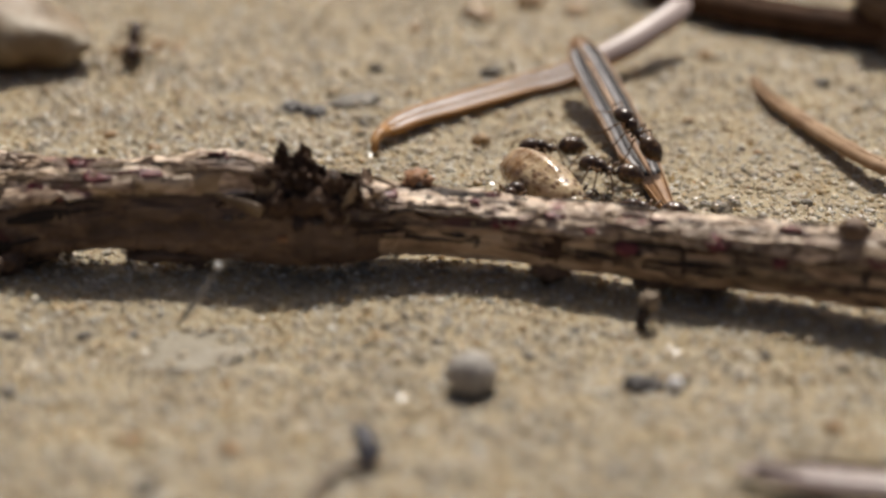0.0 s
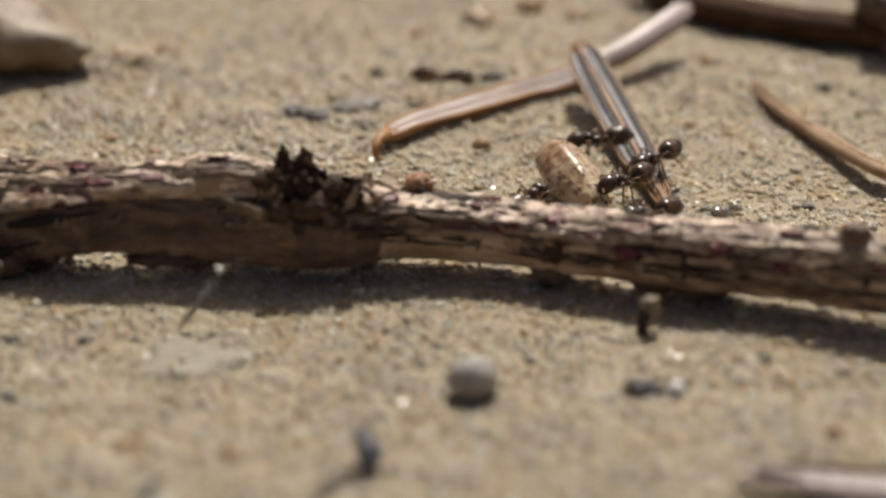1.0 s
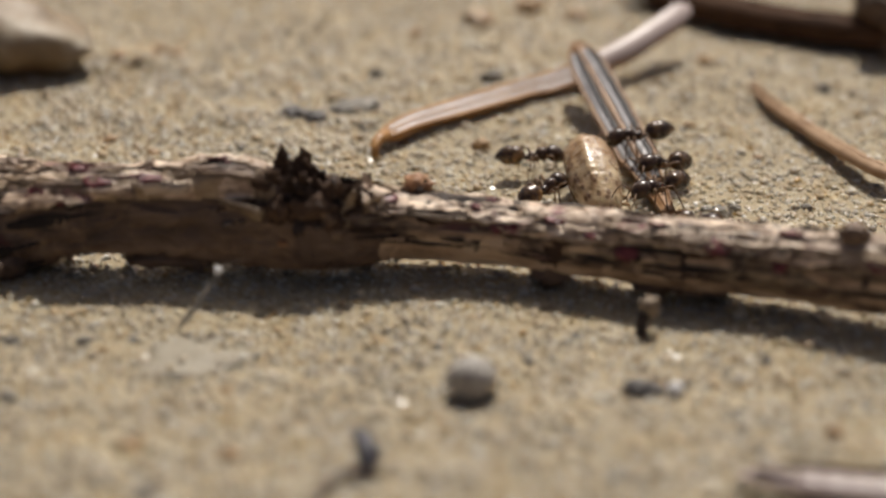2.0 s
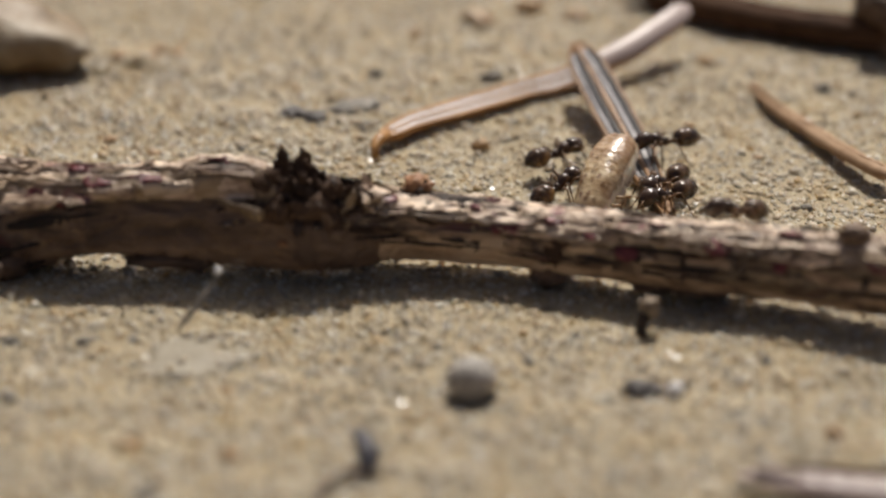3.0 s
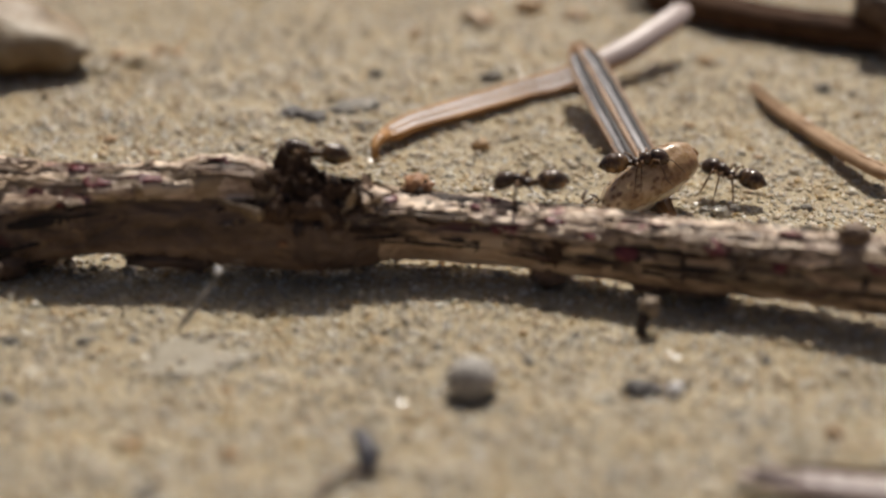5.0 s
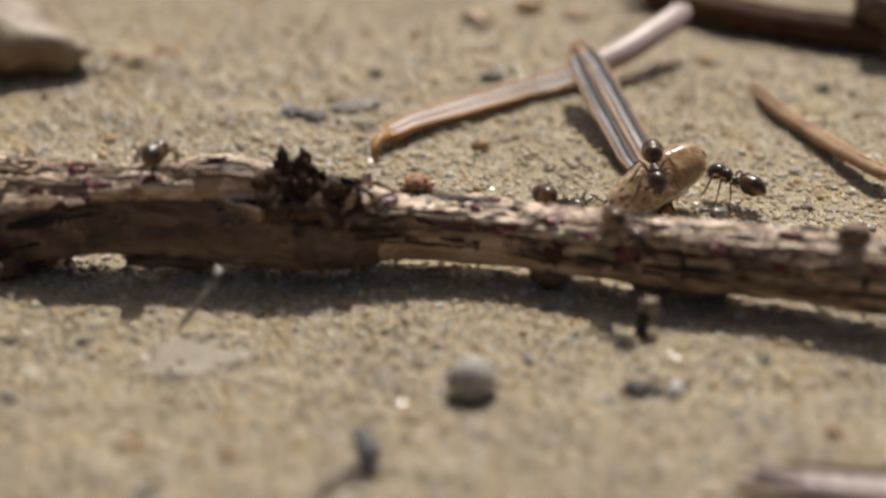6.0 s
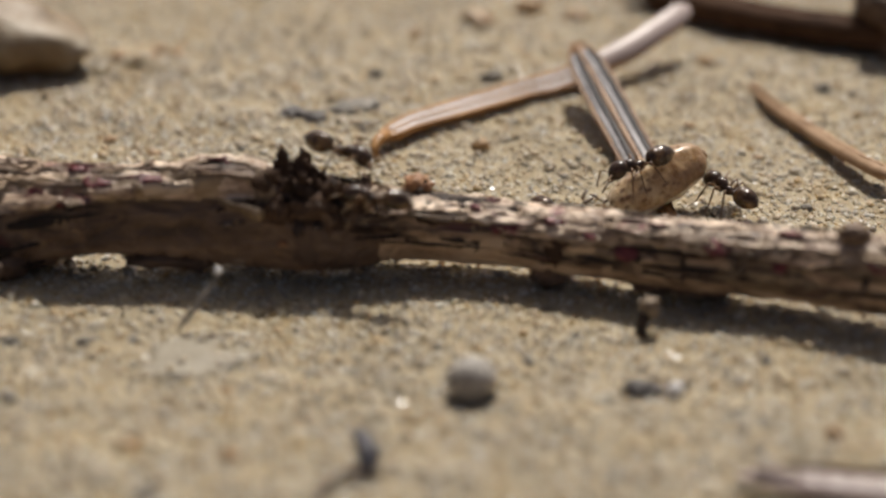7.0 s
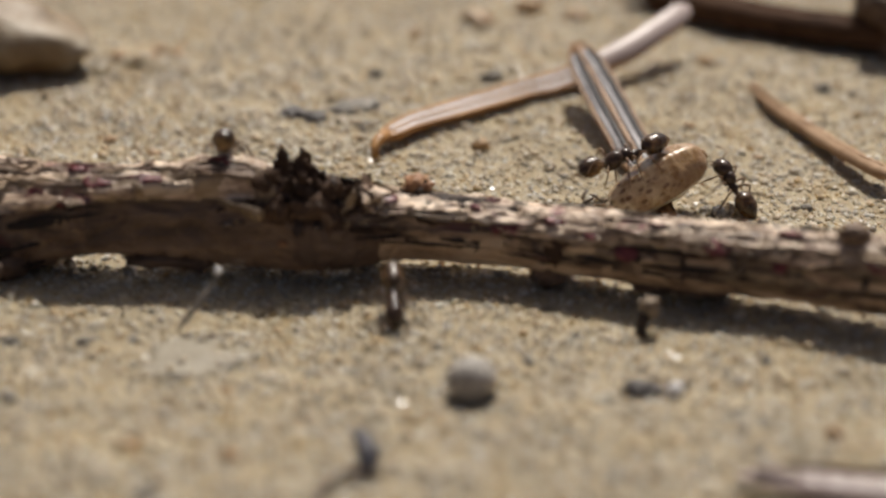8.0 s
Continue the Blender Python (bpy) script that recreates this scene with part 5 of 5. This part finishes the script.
ROUTE_C = (
    (0, 10.79, 8.83, 2.55, 35, 136.7),
    (0.3, 10.74, 8.6, 2.55, 28, 138),
    (0.5, 11.2, 9.44, 2.45, 20, 141.8),
    (0.7, 11.02, 8.07, 2.15, -5, 192.9),
    (0.8, 11.63, 8.5, 1.85, 0, 196.7),
    (0.9, 12.24, 8.49, 1.75, 9, 195.6),
    (1, 11.7, 7.59, 1.75, -2, 222.4),
    (1.2, 12.34, 7.28, 1.65, 0, 221.9),
    (1.5, 12.35, 7.64, 1.55, 22, 215.6),
    (1.7, 12.24, 7.86, 1.55, 20, 214.3),
    (2.8, 12.28, 6.06, 1.25, 0, 223.7),
    (3, 12.08, 5.81, 1.25, 3, 223.5),
    (3.2, 12.82, 4.94, 1.25, 0, 249),
    (3.3, 13.38, 4.34, 1.25, -1, 267),
    (3.4, 14.33, 3.45, 1.25, 11, 284.4),
    (3.5, 15.12, 1.33, 1.25, 15, 286.7),
    (3.8, 16.45, 0.48, 1.25, 18, 294.5),
    (4, 16.49, 0.14, 2.05, 28, 254.5),
    (4.1, 15.95, -2.56, 3.45, 30, 225.5),
    (4.2, 14.86, -4.77, 4.85, 15, 201.7),
    (4.3, 13.29, -4.78, 4.95, 13, 201.3),
    (4.4, 11.77, -4.65, 4.95, 0, 172.1),
    (4.5, 10.06, -4.32, 4.95, 0, 175.9),
    (4.6, 8.52, -3.38, 4.88, 0, 159.1),
    (4.7, 6.57, -2.5, 4.96, 0, 180),
    (5.1, 4.17, -1.82, 4.84, 0, 175.9),
    (5.22, 3.84, -1.65, 4.86, 0, 132.18),
    (5.35, 3.52, -1.54, 4.9, 0, 88.5),
    (5.6, 3.96, -1.75, 4.84, -11, 33.1),
    (5.8, 6, -2.36, 4.9, 0, -4),
    (5.9, 7.86, -4.25, 4.85, 0, -21.4),
    (6, 9.12, -6.26, 4.29, 0, -65.6),
    (6.1, 9.1, -6.38, 4.17, -1, -79.4),
    (6.2, 8.3, -6.24, 4.07, -13, -94.8),
    (6.4, 8.03, -6.15, 4.12, 1, -114.9),
    (6.5, 6.95, -5.89, 4.08, 12, -134.1),
    (6.6, 5.41, -5.8, 3.54, 12, -145),
    (6.8, -0.19, -2.62, 4.73, 0, -203.2),
    (7, -3.55, -3.72, 4.82, -1, -203.1),
    (7.2, -5.02, -4.51, 4.98, -1, -201.3),
    (7.4, -7.04, -4.86, 5.4, 0, -213.7),
    (7.6, -8.93, -3.67, 6.45, -2, -213.3),
    (7.7, -9.85, -1.86, 6.45, 0, -216.6),
    (7.8, -11.54, -0.14, 6.45, -6, -207.8),
    (7.9, -12.03, -0.06, 6.25, -23, -207.6),
    (8, -11.32, 0.12, 5.9, -38, -265.6),
)
ROUTE_E = (
    (0, 11.1, 1.5, 1.25, 0, 162),
    (0.5, 10.4, 1.6, 1.25, 0, 184.6),
    (0.8, 10.5, 2, 1.25, 0, 204.7),
    (1, 10.9, 1.7, 1.25, 2, 204.4),
    (1.2, 12.16, 1.33, 1.25, 3, 204.7),
    (1.6, 12.54, 1.4, 1.25, 20, 216.2),
    (1.8, 13.06, 1.03, 1.25, 20, 260.43),
    (2, 13.59, 0.65, 1.25, 20, 304.7),
    (2.5, 16.07, 0.11, 1.25, 21, 304.9),
    (2.65, 16.76, 0.78, 1.25, 19, 314.6),
    (2.72, 16.6, 0.7, 1.35, 25, 272.89),
    (2.8, 16.44, 0.61, 1.45, 31, 231.2),
    (2.9, 15.75, -0.72, 2.65, 26, 228.8),
    (3, 14.84, -3.45, 4.05, 18, 205),
    (3.1, 13.59, -5.32, 4.85, 8, 204.5),
    (3.2, 12.97, -4.78, 4.95, 0, 172.1),
    (3.3, 12.24, -4.55, 4.95, 0, 173.8),
    (3.4, 10.87, -4.13, 4.95, 0, 171.8),
    (3.5, 8.84, -4.26, 4.95, 0, 171.9),
    (3.6, 6.56, -4.73, 4.8, 0, 180),
    (3.7, 5.3, -4.35, 4.78, 0, 175.6),
    (3.8, 3.29, -3.86, 4.6, 0, 192.4),
    (3.9, 2.36, -3.86, 4.43, 0, 182.1),
    (4, 0.81, -3.23, 4.55, 0, 175.6),
    (4.1, -0.3, -2.59, 4.76, 0, 159.8),
    (4.2, -1.9, -1.67, 4.99, 6, 140.3),
    (4.3, -3.41, -0.54, 5.43, 14, 150.9),
    (4.5, -4.51, -0.67, 5.91, 12, 153.6),
    (4.7, -4.66, -0.75, 5.91, 6, 156),
    (5.2, -9.01, -1.51, 6.45, -3, 157.3),
    (5.6, -13.36, -1.37, 6.45, -6, 158.3),
    (5.8, -14.46, -1.62, 6.45, -12, 159.4),
    (6, -14.67, -1.42, 6.25, -17, 87.1),
    (6.2, -14.32, -1.44, 6.45, -14, 62.2),
    (6.4, -12.47, -1.96, 6.45, -18, 43.3),
    (6.5, -11.47, -1.69, 6.45, -19, 42.3),
    (6.6, -10.88, -0.67, 6.45, -10, 41.1),
    (6.8, -7.97, 0.34, 6.25, 0, -8.4),
    (7, -5.19, -0.75, 6.09, -9, -23.1),
    (7.1, -4.81, -0.81, 5.84, -2, -33.6),
    (7.3, -4.97, -0.83, 5.82, 0, -30.7),
    (7.4, -4.47, -2.29, 5.69, -9, -71.2),
    (7.5, -4.17, -2.63, 5.54, -8, -86.8),
    (7.6, -3.52, -2.98, 5.17, -10, -87.8),
    (7.7, -3.36, -4.14, 4.26, -13, -86.4),
    (7.8, -3.54, -4.88, 3.07, -42, -82.3),
    (7.9, -2.83, -5.0, 1.5, -48, -82.7),
    (8, -2.47, -7.56, 1.2, -22, -86.7),
)
ROUTE_F = (
    (0, 3.39, 2.92, 1.25, 4, 54.7),
    (0.7, 3.65, 3.2, 1.25, 3, 57.7),
    (1, 4.59, 3.48, 1.25, -1, 55.4),
    (1.2, 4.86, 3.8, 1.25, 0, 55.2),
    (1.5, 5.24, 4.26, 1.25, 3, 46.4),
    (1.7, 5.49, 4.58, 1.25, 2, 48.9),
    (2.8, 5.73, 5.05, 1.25, 6, 44.8),
    (3, 6.36, 5.27, 1.25, 14, 43.8),
    (3.5, 6.59, 5.14, 1.6, 23, 35.2),
    (3.8, 7.92, 6.08, 1.95, 25, 33.3),
    (4, 8.38, 5.87, 2.25, 27, 33.2),
    (4.5, 9.71, 5.19, 2.75, 15, 25),
    (4.7, 10.11, 5.05, 2.85, 10, 23.8),
    (5.3, 11, 3.93, 3.25, 0, -9.8),
    (5.8, 11.38, 3, 3.45, -11, -48.4),
    (6, 11.3, 2.54, 3.55, -16, -87.5),
    (6.2, 10.97, 2.75, 3.55, -25, -110.2),
    (6.4, 10.9, 2.71, 3.55, -17, -143.5),
    (6.6, 10.78, 3.14, 3.45, -11, -155.9),
    (7, 10.45, 3.46, 3.35, -9, -158.8),
    (7.4, 10.3, 3.89, 3.35, 0, -159.5),
    (8, 10.32, 4.88, 3.35, -13, -159.5),
)
ROUTE_G = (
    (0, -19.39, 25.53, 1.25, 18, 90.9),
    (0.1, -19.03, 26.62, 1.25, 24, 71.8),
    (0.2, -16.98, 30.25, 1.25, 21, 36.4),
    (0.3, -14.06, 31.76, 1.25, 13, 33.1),
    (0.4, -11.06, 33.83, 1.25, 0, 17.1),
    (0.5, -6.75, 31, 1.25, -9, -3.2),
    (0.6, -4.07, 26.43, 1.25, -18, -45),
    (0.7, -1.93, 21.96, 1.25, 3, -41.4),
    (0.8, -0.83, 20.13, 1.25, -4, -39.2),
    (0.9, -0.78, 20.61, 1.25, 3, -24.6),
    (1, 0.12, 20.09, 1.45, 0, -4.5),
    (1.1, 1.44, 15.36, 2.25, -16, -67.3),
    (1.2, 1.51, 14.39, 2.45, -23, -86.7),
    (1.3, 2.28, 13.5, 1.75, -17, -75.4),
    (1.4, 3.27, 11.73, 1.25, 10, -47.1),
    (1.5, 3.63, 11.96, 1.25, 0, -32.7),
    (1.7, 4.42, 9.13, 1.25, -3, -40.4),
    (2.2, 5.45, 9.2, 1.25, 6, 27.8),
    (2.8, 6.6, 9.85, 1.25, 13, 24.9),
    (3, 6.48, 9.66, 1.25, 7, 30.6),
    (3.1, 5.4, 8.63, 1.25, -14, 29.6),
    (3.15, 4.98, 8.24, 1.25, -7, -15.85),
    (3.2, 4.56, 7.84, 1.25, 0, -61.3),
    (3.3, 3.53, 7.1, 1.25, -16, -97.1),
    (3.4, 2.44, 8.07, 1.25, 4, -122.5),
    (3.5, 0.36, 6.72, 1.25, 2, -142.1),
    (3.6, -1.27, 4.22, 1.25, 3, -142.1),
    (3.8, -3.25, 0.68, 2.75, 20, -143.3),
    (4.1, -4.2, -2.64, 5.05, 0, -216.2),
    (4.2, -5.25, -2.93, 5.65, -5, -215.3),
    (4.3, -6.11, -1.97, 5.85, -6, -215.3),
    (4.4, -6.63, -0.82, 4.85, -4, -214.7),
    (4.5, -7.11, -0.14, 4.45, -3, -214.3),
    (4.7, -8.01, -1.02, 5.65, -19, -209.4),
    (5.1, -9.99, 1.6, 3.75, 0, -158),
    (5.4, -11.61, 5.48, 1.25, 0, -180),
    (8, -11.61, 5.48, 1.25, 0, -180),
)
GRUB_ROUTE = (
    (0, 5.45, 5.3, 1.2, 1, 123),
    (0.5, 5.96, 5.3, 1.2, 0, 120),
    (0.8, 6.54, 5.98, 1.2, 7, 124.6),
    (1, 7.07, 6.03, 1.3, 10, 113.8),
    (1.2, 7.48, 6.22, 1.3, 13, 107.7),
    (1.5, 8.07, 6.16, 1.4, 16, 96.7),
    (1.7, 8.23, 6.05, 1.4, 17, 100),
    (2.8, 8.61, 5.84, 1.5, 17, 87.8),
    (3, 8.93, 5.58, 1.6, 22, 65.5),
    (3.2, 9.04, 5.65, 1.7, 28, 52.1),
    (3.5, 9.26, 5.98, 1.8, 33, 40.9),
    (3.8, 9.76, 5.79, 1.8, 29, 34.5),
    (4, 10.16, 5.68, 1.8, 28, 33.6),
    (4.5, 11.06, 5.27, 1.7, 20, 29.3),
    (4.7, 11.14, 5.16, 1.7, 21, 28.7),
    (5.8, 11.68, 4.9, 1.7, 21, 27.8),
    (8, 11.72, 4.87, 1.7, 21, 26.5),
)

# its roll, in degrees: the belly shows while it is hauled round
GRUB_ROLL = ((0, 2.8, 3.2, 4.0, 4.5, 8.0), (0, -30, -48, -50, 4, 18))


def spot(route, t):
    """Place along a route at t, straight between its rows."""
    ts = [r[0] for r in route]
    return np.array([np.interp(t, ts, [r[k] for r in route]) for k in range(1, 6)])


def key_ant(ant, route, seed):
    rng = random.Random(seed)
    rows = [(r[0], mm(r[1], r[2], r[3], 0, -r[4], r[5])) for r in route]
    if rows[-1][0] < 8.0:
        rows.append((8.0, rows[-1][1]))
    walk(ant, rows)
    # legs swing in two alternating sets, the wider the faster the ant goes
    legs = [o for o in ant.children if "_leg" in o.name]
    swing = []
    for i in range(81):
        t = i / 10
        here, there = spot(route, max(0, t - 0.05)), spot(route, min(8, t + 0.05))
        speed = float(np.linalg.norm((there - here)[:3]) / 0.1)
        amp = min(26.0, 3.0 + 4.0 * speed) + rng.uniform(-2, 2)
        swing.append((t, amp * (1 if i % 2 else -1)))
    for o in legs:
        side = 1 if o.location.y > 0 else -1
        kind = 0 if "front" in o.name else 1 if "middle" in o.name else 2
        set_sign = side * (1 if kind == 1 else -1)
        home = o.matrix_basis.copy()
        rows = []
        for t, a in swing:
            jitter = rng.uniform(-4, 4)
            rows.append((t, home @ pose(0, 0, 0, side * max(0.0, a * set_sign) * 0.35, 0, a * set_sign * side + jitter)))
        walk(o, rows)
    for head in [o for o in ant.children if o.name.startswith("head")]:
        for o in head.children:
            if o.name.startswith("antenna"):
                home = o.matrix_basis.copy()
                walk(o, [(k * 0.4, home @ pose(0, 0, 0, rng.uniform(-14, 14), rng.uniform(-26, 14), rng.uniform(-18, 18))) for k in range(21)])


def motions():
    walk(GRUB, [(r[0], mm(r[1], r[2], r[3], float(np.interp(r[0], *GRUB_ROLL)), -r[4], r[5])) for r in GRUB_ROUTE])
    key_ant(ANT_A, ROUTE_A, 1)
    key_ant(ANT_B, ROUTE_B, 2)
    key_ant(ANT_C, ROUTE_C, 3)
    key_ant(ANT_E, ROUTE_E, 4)
    key_ant(ANT_F, ROUTE_F, 5)
    key_ant(ANT_G, ROUTE_G, 6)


motions()
